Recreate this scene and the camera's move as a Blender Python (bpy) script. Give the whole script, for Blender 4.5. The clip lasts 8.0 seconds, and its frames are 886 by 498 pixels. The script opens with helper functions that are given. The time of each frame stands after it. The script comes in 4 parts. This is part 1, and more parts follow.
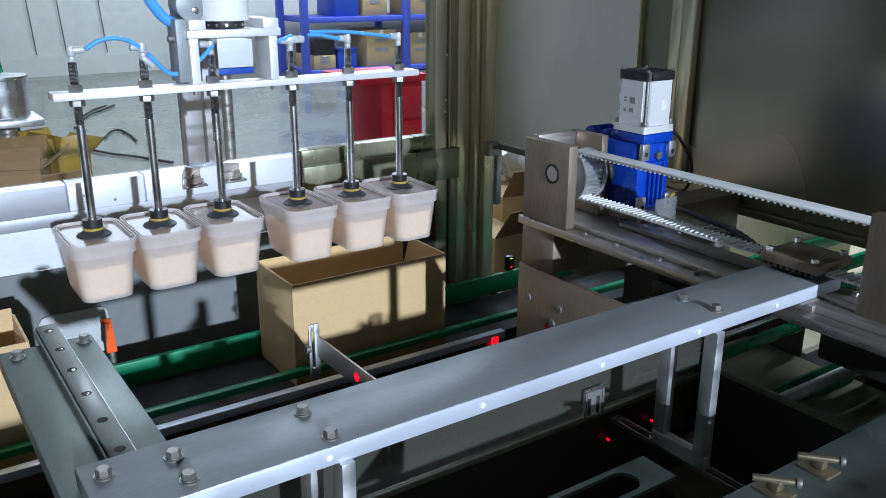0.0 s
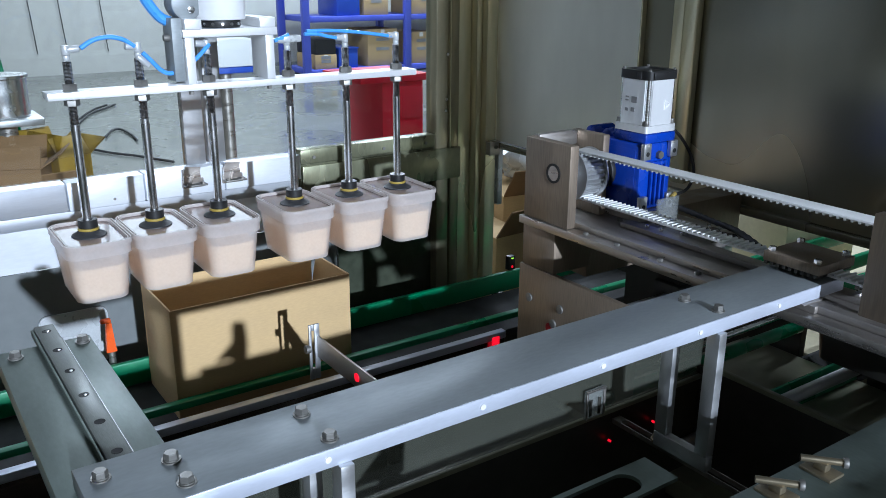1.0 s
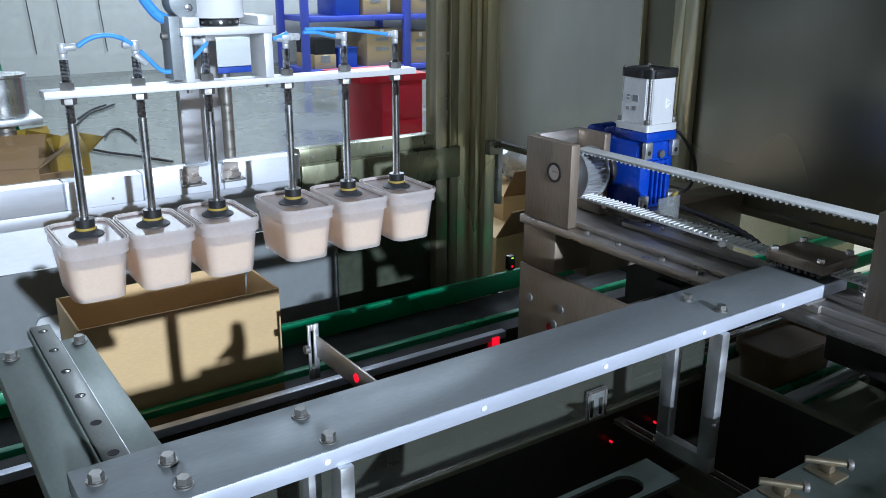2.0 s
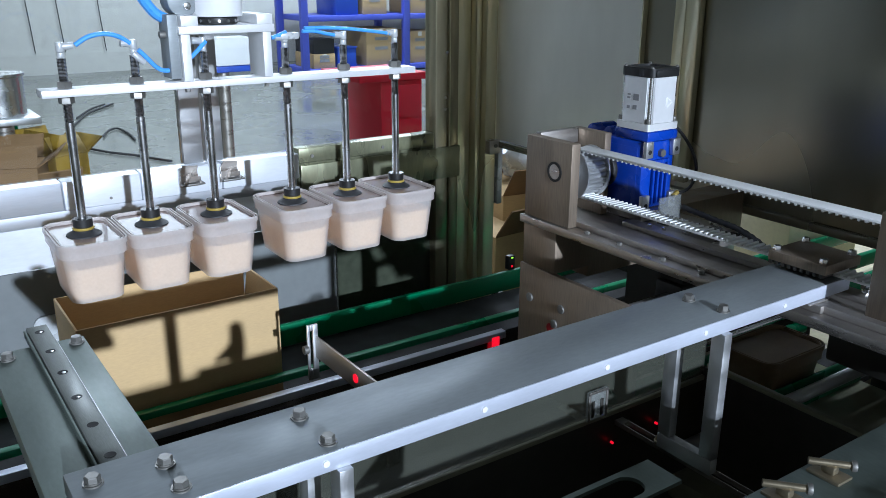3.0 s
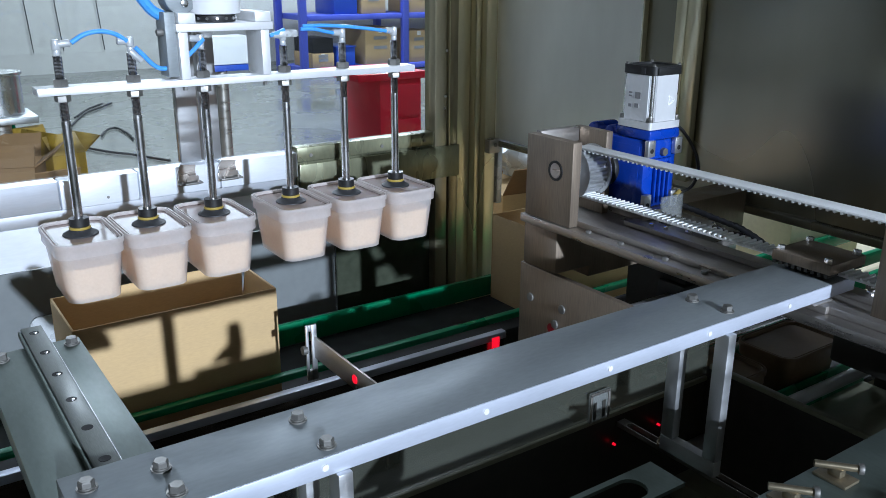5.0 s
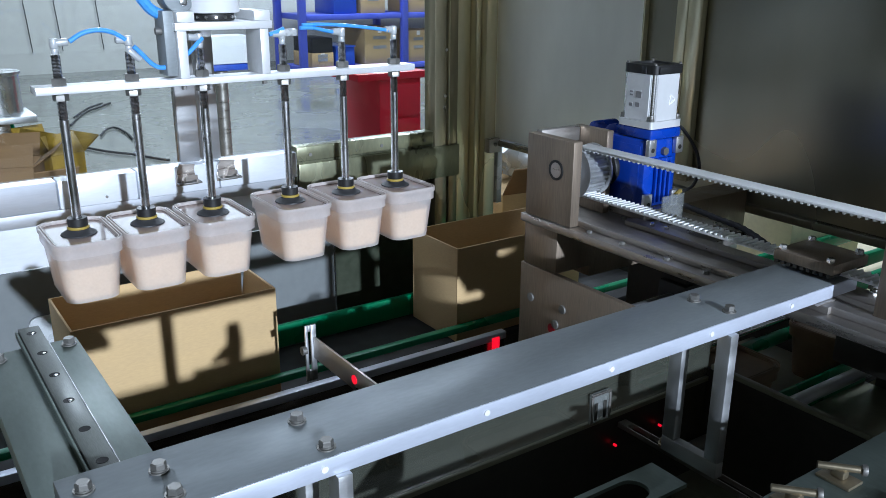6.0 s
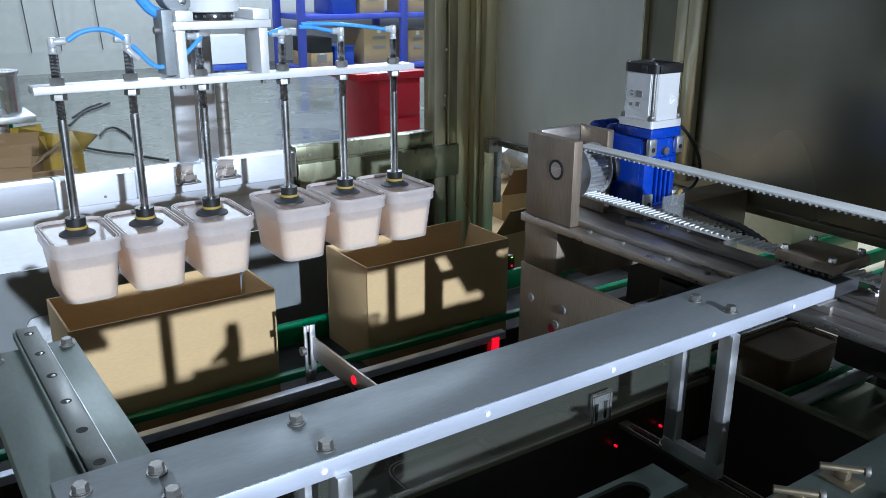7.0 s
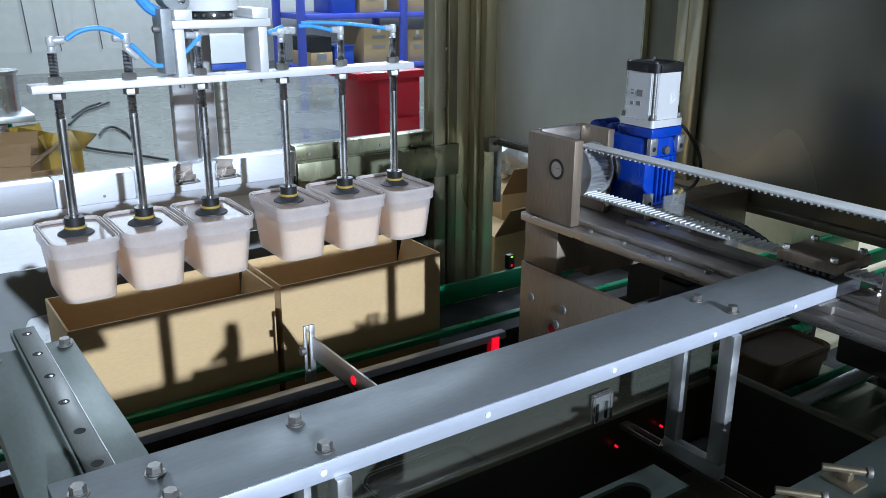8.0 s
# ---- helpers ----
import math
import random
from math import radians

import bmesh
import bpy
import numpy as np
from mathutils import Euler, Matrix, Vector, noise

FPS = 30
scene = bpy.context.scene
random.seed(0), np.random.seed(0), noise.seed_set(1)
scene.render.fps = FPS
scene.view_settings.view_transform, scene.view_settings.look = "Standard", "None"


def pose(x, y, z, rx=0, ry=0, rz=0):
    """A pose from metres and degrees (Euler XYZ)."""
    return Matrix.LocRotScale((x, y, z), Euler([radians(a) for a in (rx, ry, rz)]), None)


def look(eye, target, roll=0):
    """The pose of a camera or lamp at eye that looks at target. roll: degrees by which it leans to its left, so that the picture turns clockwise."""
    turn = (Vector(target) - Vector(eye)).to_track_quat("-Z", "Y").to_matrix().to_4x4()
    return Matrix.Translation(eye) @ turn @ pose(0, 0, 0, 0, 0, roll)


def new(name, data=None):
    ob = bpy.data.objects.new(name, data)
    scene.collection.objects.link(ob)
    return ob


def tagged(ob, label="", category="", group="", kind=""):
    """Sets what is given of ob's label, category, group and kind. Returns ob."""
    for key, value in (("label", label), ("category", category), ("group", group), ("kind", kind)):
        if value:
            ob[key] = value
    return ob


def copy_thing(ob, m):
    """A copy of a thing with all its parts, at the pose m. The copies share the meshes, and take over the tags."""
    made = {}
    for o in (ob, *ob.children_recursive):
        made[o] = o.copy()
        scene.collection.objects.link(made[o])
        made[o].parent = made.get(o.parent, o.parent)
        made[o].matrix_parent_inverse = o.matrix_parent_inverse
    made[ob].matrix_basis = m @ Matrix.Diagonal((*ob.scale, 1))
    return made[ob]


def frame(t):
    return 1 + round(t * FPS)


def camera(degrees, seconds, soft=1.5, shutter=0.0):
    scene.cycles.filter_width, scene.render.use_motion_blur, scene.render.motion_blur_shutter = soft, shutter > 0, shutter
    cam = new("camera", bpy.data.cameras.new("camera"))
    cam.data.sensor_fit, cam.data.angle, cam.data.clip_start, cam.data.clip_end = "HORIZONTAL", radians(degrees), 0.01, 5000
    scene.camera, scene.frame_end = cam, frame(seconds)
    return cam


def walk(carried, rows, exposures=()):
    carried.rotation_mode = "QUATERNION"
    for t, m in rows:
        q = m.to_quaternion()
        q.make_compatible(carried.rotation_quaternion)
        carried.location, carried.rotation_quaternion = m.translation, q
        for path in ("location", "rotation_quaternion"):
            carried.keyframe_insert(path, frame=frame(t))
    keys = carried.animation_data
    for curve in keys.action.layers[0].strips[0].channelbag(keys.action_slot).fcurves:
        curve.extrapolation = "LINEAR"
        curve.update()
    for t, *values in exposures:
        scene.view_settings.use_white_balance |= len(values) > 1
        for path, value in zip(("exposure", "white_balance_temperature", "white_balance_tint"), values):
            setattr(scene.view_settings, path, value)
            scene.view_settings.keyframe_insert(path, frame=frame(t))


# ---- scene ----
cam = camera(55.26, 8.0, soft=0.8)
PATH = [
    (0, (-0.0176, -0.0311, 1.4312), (1.0617, 1.5329, 0.8074), 0.314),
    (0.5, (-0.0153, -0.0276, 1.4297), (1.0640, 1.5364, 0.8061), 0.316),
    (1, (-0.0127, -0.0258, 1.4300), (1.0642, 1.5393, 0.8047), 0.315),
    (1.5, (-0.0105, -0.0216, 1.4278), (1.0670, 1.5432, 0.8032), 0.321),
    (3, (-0.0045, -0.0098, 1.4233), (1.0750, 1.5532, 0.7975), 0.335),
    (3.5, (-0.0032, -0.0066, 1.4220), (1.0772, 1.5559, 0.7963), 0.342),
    (4, (-0.0012, -0.0031, 1.4208), (1.0796, 1.5590, 0.7947), 0.350),
    (4.5, (0.0003, -0.0002, 1.4199), (1.0814, 1.5615, 0.7933), 0.349),
    (6, (0.0048, 0.0090, 1.4163), (1.0873, 1.5694, 0.7894), 0.363),
    (6.5, (0.0059, 0.0114, 1.4156), (1.0890, 1.5713, 0.7881), 0.367),
    (7, (0.0073, 0.0141, 1.4140), (1.0913, 1.5738, 0.7875), 0.368),
    (7.5, (0.0088, 0.0161, 1.4132), (1.0926, 1.5757, 0.7862), 0.374),
    (8, (0.0100, 0.0186, 1.4126), (1.0942, 1.5776, 0.7850), 0.379),
]
walk(cam, [(t, look(eye, target, roll)) for t, eye, target, roll in PATH], exposures=((0.0, -0.03, 5600, 10), (8.0, -0.03, 5600, 10)))

# ---- light ----
world = bpy.data.worlds.new("hall_world")
scene.world = world
world.use_nodes = True
sky = world.node_tree.nodes.new("ShaderNodeTexSky")
sky.sky_type, sky.sun_disc = "NISHITA", False
sky.sun_elevation, sky.sun_rotation = radians(14), radians(188.5)
back = world.node_tree.nodes["Background"]
world.node_tree.links.new(sky.outputs[0], back.inputs[0])
back.inputs[1].default_value = 0.02

SUN_WAY = Vector((0.145, 1.0, -0.243))
sun = new("sun", bpy.data.lights.new("sun", "SUN"))
sun.data.energy, sun.data.angle, sun.data.color = 4.7, radians(0.9), (0.90, 0.95, 1.0)
sun.matrix_world = look((0, -6, 4), Vector((0, -6, 4)) + SUN_WAY)


def area(name, x, y, z, sx, sy, power, color=(1, 1, 1), target=None):
    lamp = new(name, bpy.data.lights.new(name, "AREA"))
    lamp.data.shape, lamp.data.size, lamp.data.size_y = "RECTANGLE", sx, sy
    lamp.data.energy, lamp.data.color = power, color
    lamp.matrix_world = look((x, y, z), target or (x, y + 0.001, z - 1))
    return lamp


# Unseen fill lamps added under the ceiling; the last one brightens the infeed side.
for lx, ly, power in ((1.6, 5.2, 60), (4.4, 5.2, 70), (1.8, 7.2, 130), (5.0, 7.2, 130), (3.0, 10.2, 170), (6.6, 10.2, 460), (3.3, 1.3, 70)):
    area("hall_fill_light", lx, ly, 4.6, 1.6, 0.25, power, (0.92, 0.97, 1.0))

# ---- materials ----


def mat(name, color, rough=0.5, metal=0.0, scale=20.0, vary=0.12, bump=0.05, stretch=(1, 1, 1), rough_vary=0.12, **extra):
    """A principled surface with variation of colour and gloss at two scales, and a fine relief."""
    m = bpy.data.materials.new(name)
    m.use_nodes = True
    nt = m.node_tree
    p = nt.nodes["Principled BSDF"]
    p.inputs["Metallic"].default_value = metal
    for k, val in extra.items():
        p.inputs[k.replace("_", " ")].default_value = val
    tc = nt.nodes.new("ShaderNodeTexCoord")
    mp = nt.nodes.new("ShaderNodeMapping")
    mp.inputs["Scale"].default_value = stretch
    nt.links.new(tc.outputs["Object"], mp.inputs[0])
    fine, broad = nt.nodes.new("ShaderNodeTexNoise"), nt.nodes.new("ShaderNodeTexNoise")
    fine.inputs["Scale"].default_value, fine.inputs["Detail"].default_value = scale * 8, 4
    broad.inputs["Scale"].default_value, broad.inputs["Detail"].default_value = scale * 0.5, 3
    nt.links.new(mp.outputs[0], fine.inputs[0])
    nt.links.new(mp.outputs[0], broad.inputs[0])
    both = nt.nodes.new("ShaderNodeMath")
    both.operation = "ADD"
    nt.links.new(fine.outputs[0], both.inputs[0])
    nt.links.new(broad.outputs[0], both.inputs[1])
    span = nt.nodes.new("ShaderNodeMapRange")
    span.inputs["From Min"].default_value, span.inputs["From Max"].default_value = 0.6, 1.4
    span.inputs["To Min"].default_value, span.inputs["To Max"].default_value = 1 - vary, 1 + vary
    nt.links.new(both.outputs[0], span.inputs[0])
    mul = nt.nodes.new("ShaderNodeMix")
    mul.data_type, mul.blend_type = "RGBA", "MULTIPLY"
    mul.inputs[0].default_value = 1.0
    mul.inputs[6].default_value = (*color, 1)
    nt.links.new(span.outputs[0], mul.inputs[7])
    nt.links.new(mul.outputs[2], p.inputs["Base Color"])
    rs = nt.nodes.new("ShaderNodeMapRange")
    rs.inputs["From Min"].default_value, rs.inputs["From Max"].default_value = 0.35, 0.65
    rs.inputs["To Min"].default_value, rs.inputs["To Max"].default_value = max(rough - rough_vary, 0.02), min(rough + rough_vary, 1)
    nt.links.new(broad.outputs[0], rs.inputs[0])
    nt.links.new(rs.outputs[0], p.inputs["Roughness"])
    if bump:
        b = nt.nodes.new("ShaderNodeBump")
        b.inputs["Strength"].default_value, b.inputs["Distance"].default_value = bump, 0.002
        nt.links.new(fine.outputs[0], b.inputs["Height"])
        nt.links.new(b.outputs[0], p.inputs["Normal"])
    return m


def glow(name, color, strength):
    m = mat(name, color, 0.4)
    p = m.node_tree.nodes["Principled BSDF"]
    p.inputs["Emission Color"].default_value = (*color, 1)
    p.inputs["Emission Strength"].default_value = strength
    return m


def glass(name, color, clear=0.9, rough=0.03):
    """A thin sheet: mostly clear, with a gloss that grows at a slant."""
    m = bpy.data.materials.new(name)
    m.use_nodes = True
    nt = m.node_tree
    nt.nodes.remove(nt.nodes["Principled BSDF"])
    tr, gl, mix, fr = (nt.nodes.new("ShaderNode" + k) for k in ("BsdfTransparent", "BsdfGlossy", "MixShader", "Fresnel"))
    tr.inputs[0].default_value = (*(c * clear for c in color), 1)
    gl.inputs["Roughness"].default_value = rough
    fr.inputs[0].default_value = 1.45
    nt.links.new(fr.outputs[0], mix.inputs[0])
    nt.links.new(tr.outputs[0], mix.inputs[1])
    nt.links.new(gl.outputs[0], mix.inputs[2])
    nt.links.new(mix.outputs[0], nt.nodes["Material Output"].inputs[0])
    return m


def milky(name, color, see, rough=0.3):
    """Cloudy plastic: part diffuse, part lit through, part clear, with a soft gloss."""
    m = mat(name, color, rough, scale=22, vary=0.09, bump=0.05, rough_vary=0.06)
    nt = m.node_tree
    p = nt.nodes["Principled BSDF"]
    tl, tr, m1, m2 = (nt.nodes.new("ShaderNode" + k) for k in ("BsdfTranslucent", "BsdfTransparent", "MixShader", "MixShader"))
    tl.inputs[0].default_value = (*color, 1)
    m1.inputs[0].default_value, m2.inputs[0].default_value = 0.35, see
    nt.links.new(p.outputs[0], m1.inputs[1])
    nt.links.new(tl.outputs[0], m1.inputs[2])
    nt.links.new(m1.outputs[0], m2.inputs[1])
    nt.links.new(tr.outputs[0], m2.inputs[2])
    nt.links.new(m2.outputs[0], nt.nodes["Material Output"].inputs[0])
    return m


ALU = mat("brushed_aluminium", (0.60, 0.61, 0.62), 0.42, 0.85, 14, 0.06, 0.06, (1, 6, 6))
ALU_PLATE = mat("matt_aluminium_plate", (0.255, 0.28, 0.29), 0.52, 0.35, 10, 0.10, 0.04, (1, 3, 3))
ALU_WHITE = mat("bright_anodised_aluminium", (0.78, 0.79, 0.80), 0.45, 0.35, 12, 0.03, 0.02)
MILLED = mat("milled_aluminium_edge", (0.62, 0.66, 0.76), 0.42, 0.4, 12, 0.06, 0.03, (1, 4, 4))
SILL = mat("bright_rolled_steel", (0.62, 0.65, 0.70), 0.40, 0.7, 6, 0.06, 0.0, (1, 6, 6), 0.06)
BRIGHT_SHEET = mat("bright_whiter_sheet", (0.76, 0.79, 0.84), 0.35, 0.3, 5, 0.06, 0.0, (1, 4, 4), 0.06)
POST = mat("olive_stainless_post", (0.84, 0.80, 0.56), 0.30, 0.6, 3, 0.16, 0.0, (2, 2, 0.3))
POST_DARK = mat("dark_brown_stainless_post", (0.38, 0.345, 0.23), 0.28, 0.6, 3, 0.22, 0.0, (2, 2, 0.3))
STEEL = mat("machined_steel", (0.42, 0.39, 0.36), 0.38, 0.85, 16, 0.12, 0.08, (1, 1, 8))
BROWN = mat("brownish_machined_steel", (0.25, 0.20, 0.15), 0.46, 0.5, 8, 0.24, 0.04, (6, 6, 0.5))
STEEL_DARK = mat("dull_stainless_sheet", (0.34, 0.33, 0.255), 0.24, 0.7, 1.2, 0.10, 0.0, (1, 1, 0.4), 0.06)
# Lighter copy of the stainless sheet; bright hall reflections are in its colour.
STEEL_GLEAM = mat("stainless_sheet_with_gleam", (0.88, 0.88, 0.80), 0.30, 0.45, 1.2, 0.10, 0.0, (1, 1, 0.4), 0.06)
DULL = mat("dull_oxidised_aluminium", (0.155, 0.19, 0.17), 0.5, 0.35, 10, 0.14, 0.05, (3, 1, 3))
OLIVE = mat("dark_olive_steel", (0.25, 0.255, 0.165), 0.34, 0.6, 5, 0.2, 0.03, (3, 1, 1))
# Tub plastic as it looks in dim light; the shade is in the colour.
TUB_SHADED = mat("shaded_tub_brown", (0.14, 0.09, 0.045), 0.4, 0.0, 14, 0.15, 0.05)
THREAD = mat("dark_threaded_steel", (0.44, 0.435, 0.44), 0.22, 1.0, 30, 0.1, 0.0, rough_vary=0.05)
RAIL_DARK = mat("dark_drilled_steel", (0.13, 0.142, 0.128), 0.45, 0.4, 14, 0.2, 0.05, (8, 1, 1))
CHROME = mat("polished_steel", (0.80, 0.80, 0.81), 0.24, 1.0, 30, 0.04, 0.0, rough_vary=0.05)
BOLT = mat("zinc_plated_bolt", (0.22, 0.215, 0.20), 0.50, 0.7, 60, 0.1, 0.05)
BRASSY = mat("dull_brassy_steel", (0.34, 0.29, 0.20), 0.38, 0.8, 40, 0.12, 0.05)
BLACK = mat("black_anodised_metal", (0.018, 0.018, 0.018), 0.45, 0.2, 30, 0.2, 0.05)
RUBBER = mat("black_rubber", (0.022, 0.022, 0.024), 0.6, 0.0, 40, 0.2, 0.05)
YELLOW = mat("yellow_seal", (0.36, 0.26, 0.05), 0.5)
BLUE = mat("blue_gearbox_paint", (0.008, 0.045, 0.36), 0.30, 0.0, 30, 0.12, 0.15)
BLUE_RACK = mat("blue_rack_paint", (0.09, 0.12, 0.60), 0.45, 0.0, 8, 0.1, 0.03)
BLUE_HOSE = mat("blue_air_hose", (0.09, 0.33, 0.82), 0.3, 0.0, 30, 0.05, 0.0)
BLUE_BIN = mat("blue_plastic_bin", (0.03, 0.08, 0.45), 0.4, 0.0, 10)
BELT = mat("white_urethane_belt", (0.82, 0.83, 0.82), 0.5, 0.0, 40, 0.06, 0.05)
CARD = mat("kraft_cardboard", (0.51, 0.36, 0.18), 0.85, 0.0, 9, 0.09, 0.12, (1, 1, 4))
# Darker copy of the kraft board, with shade put into its colour.
CARD_SHADED = mat("shaded_brown_cardboard", (0.20, 0.12, 0.055), 0.9, 0.0, 9, 0.10, 0.12)
GREEN = mat("green_guide_plastic", (0.004, 0.19, 0.075), 0.32, 0.0, 12, 0.1, 0.04)
RED = mat("red_cabinet_paint", (0.85, 0.010, 0.045), 0.4, 0.0, 6, 0.1, 0.03)
ORANGE = mat("orange_lever_plastic", (0.75, 0.10, 0.01), 0.4)
CONCRETE = mat("grey_concrete_floor", (0.175, 0.180, 0.163), 0.24, 0.0, 2.0, 0.16, 0.04)
PLASTER = mat("pale_grey_wall_paint", (0.60, 0.60, 0.57), 0.7, 0.0, 1.2, 0.10, 0.04)
CEIL = mat("hall_ceiling_sheet", (0.45, 0.46, 0.46), 0.7, 0.0, 2, 0.06, 0.02)
DARKFRAME = mat("dark_painted_machine_frame", (0.046, 0.044, 0.038), 0.42, 0.3, 6, 0.25, 0.05)
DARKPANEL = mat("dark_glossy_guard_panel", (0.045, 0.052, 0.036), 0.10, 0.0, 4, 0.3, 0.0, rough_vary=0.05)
PALEPANEL = mat("grey_glossy_guard_panel", (0.17, 0.182, 0.182), 0.16, 0.0, 4, 0.10, 0.0, rough_vary=0.05)
BLACKBELT = mat("black_conveyor_belt", (0.012, 0.012, 0.012), 0.75, 0.0, 20, 0.2, 0.1)
FITTING = mat("pale_grey_fitting_plastic", (0.50, 0.52, 0.53), 0.3, 0.2, 30, 0.1)
WHITE = mat("white_enamel", (0.75, 0.76, 0.77), 0.35, 0.0, 8, 0.04, 0.02)
YELLOWBAG = mat("yellow_plastic_wrap", (0.26, 0.165, 0.018), 0.38, 0.0, 14, 0.3, 0.3)
DARKMIRROR = mat("dark_polished_strip", (0.20, 0.165, 0.14), 0.16, 0.9, 8, 0.1, 0.0, rough_vary=0.05)
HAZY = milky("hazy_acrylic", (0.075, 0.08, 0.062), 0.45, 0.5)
TUB = milky("cloudy_tub_plastic", (0.87, 0.83, 0.81), 0.50, 0.18)
LID_PANEL = milky("clear_lid_panel", (0.50, 0.41, 0.37), 0.30, 0.06)
gloss = LID_PANEL.node_tree.nodes["Principled BSDF"]
gloss.inputs["Coat Weight"].default_value, gloss.inputs["Coat Roughness"].default_value, gloss.inputs["Coat IOR"].default_value = 1.0, 0.03, 1.9
LID = milky("cloudy_lid_plastic", (0.70, 0.64, 0.61), 0.30, 0.10)
GROOVE_SHADE = mat("mauve_groove_shade", (0.16, 0.12, 0.11), 0.3, 0.0, 30, 0.1, 0.0)
CLEARISH = milky("clear_clip_plastic", (0.35, 0.37, 0.36), 0.6, 0.2)
PALE = mat("pale_carton_board", (0.66, 0.60, 0.42), 0.8, 0.0, 9, 0.1, 0.08)
GLOW_SHEET = glow("glowing_sheet_outside", (0.92, 0.96, 1.0), 4.0)
CREAM = milky("peach_coloured_filling", (0.97, 0.72, 0.43), 0.0, 0.6)
WINDOW = glass("clear_acrylic_sheet", (0.93, 0.95, 0.94))
LED_RED = glow("red_sensor_light", (0.9, 0.004, 0.02), 1.1)
LED_FAINT = glow("faint_red_light_spot", (0.22, 0.006, 0.012), 0.06)
LED_AMBER = glow("amber_sensor_light", (0.9, 0.45, 0.03), 0.7)
LED_GREEN = glow("green_sensor_light", (0.4, 1.0, 0.05), 1.5)
SMOKED = mat("smoked_guard_sheet", (0.20, 0.20, 0.14), 0.35, 0.1, 6, 0.15, 0.02)
MARK = mat("grey_printed_marks", (0.25, 0.25, 0.26), 0.6)
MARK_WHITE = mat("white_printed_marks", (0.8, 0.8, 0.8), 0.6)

# ---- mesh helpers ----


def bx(bm, x0, x1, y0, y1, z0, z1, bev=0.0, m=None):
    """A box with its edges taken off by bev."""
    r = bmesh.ops.create_cube(bm, size=1)
    vs = r["verts"]
    for q in vs:
        q.co = Vector((x0 + (q.co.x + 0.5) * (x1 - x0), y0 + (q.co.y + 0.5) * (y1 - y0), z0 + (q.co.z + 0.5) * (z1 - z0)))
    if bev:
        es = list({e for q in vs for e in q.link_edges})
        r = bmesh.ops.bevel(bm, geom=es, offset=bev, segments=2, profile=0.5, affect="EDGES")
        vs = list({q for f in r["faces"] for q in f.verts} | {q for q in vs if q.is_valid})
    if m:
        bmesh.ops.transform(bm, matrix=m, verts=vs)
    return bm


def cyl(bm, a, b, r, r2=None, n=20, bev=0.0):
    """A round bar from a to b."""
    a, b = Vector(a), Vector(b)
    res = bmesh.ops.create_cone(bm, cap_ends=True, segments=n, radius1=r, radius2=r if r2 is None else r2, depth=(b - a).length)
    m = Matrix.Translation((a + b) / 2) @ (b - a).to_track_quat("Z", "Y").to_matrix().to_4x4()
    vs = res["verts"]
    if bev:
        es = [e for e in {e for q in vs for e in q.link_edges} if len(e.link_faces) == 2 and max(len(f.verts) for f in e.link_faces) > 4]
        rr = bmesh.ops.bevel(bm, geom=es, offset=bev, segments=2, profile=0.5, affect="EDGES")
        vs = list({q for f in rr["faces"] for q in f.verts} | {q for q in vs if q.is_valid})
    bmesh.ops.transform(bm, matrix=m, verts=vs)
    return bm


def lathe(bm, prof, n=28, at=(0, 0, 0)):
    """A body turned about z from (radius, height) pairs."""
    rings = []
    for r, z in prof:
        rings.append([bm.verts.new((at[0] + r * math.cos(2 * math.pi * k / n), at[1] + r * math.sin(2 * math.pi * k / n), at[2] + z)) for k in range(n)])
    for a, b in zip(rings, rings[1:]):
        for k in range(n):
            bm.faces.new((a[k], a[(k + 1) % n], b[(k + 1) % n], b[k]))
    bm.faces.new(list(reversed(rings[0])))
    bm.faces.new(rings[-1])
    return bm


def prism(bm, pts, axis, a, b):
    """The outline pts, in the two other axes, drawn out along axis from a to b."""
    def place(p, h):
        return {"x": (h, p[0], p[1]), "y": (p[0], h, p[1]), "z": (p[0], p[1], h)}[axis]
    lo, hi = [bm.verts.new(place(p, a)) for p in pts], [bm.verts.new(place(p, b)) for p in pts]
    n = len(pts)
    bm.faces.new(lo), bm.faces.new(hi)
    for k in range(n):
        bm.faces.new((lo[k], lo[(k + 1) % n], hi[(k + 1) % n], hi[k]))
    bmesh.ops.recalc_face_normals(bm, faces=bm.faces[:])
    return bm


def tube(bm, pts, r, n=10, rib=0.0):
    """A round hose through pts, smoothed."""
    pts = [Vector(p) for p in pts]
    line = []
    for k in range(len(pts) - 1):
        p0, p1, p2, p3 = pts[max(k - 1, 0)], pts[k], pts[k + 1], pts[min(k + 2, len(pts) - 1)]
        for j in range(8):
            t = j / 8
            line.append(0.5 * (2 * p1 + (p2 - p0) * t + (2 * p0 - 5 * p1 + 4 * p2 - p3) * t * t + (3 * p1 - p0 - 3 * p2 + p3) * t ** 3))
    line.append(pts[-1])
    side = None
    rings = []
    for k, p in enumerate(line):
        d = (line[min(k + 1, len(line) - 1)] - line[max(k - 1, 0)]).normalized()
        if side is None:
            side = d.orthogonal().normalized()
        side = (side - d * side.dot(d)).normalized()
        up = d.cross(side)
        rr = r * (1 - rib * (k % 2))
        rings.append([bm.verts.new(p + rr * (side * math.cos(2 * math.pi * j / n) + up * math.sin(2 * math.pi * j / n))) for j in range(n)])
    for a, b in zip(rings, rings[1:]):
        for j in range(n):
            bm.faces.new((a[j], a[(j + 1) % n], b[(j + 1) % n], b[j]))
    bm.faces.new(list(reversed(rings[0]))), bm.faces.new(rings[-1])
    return bm


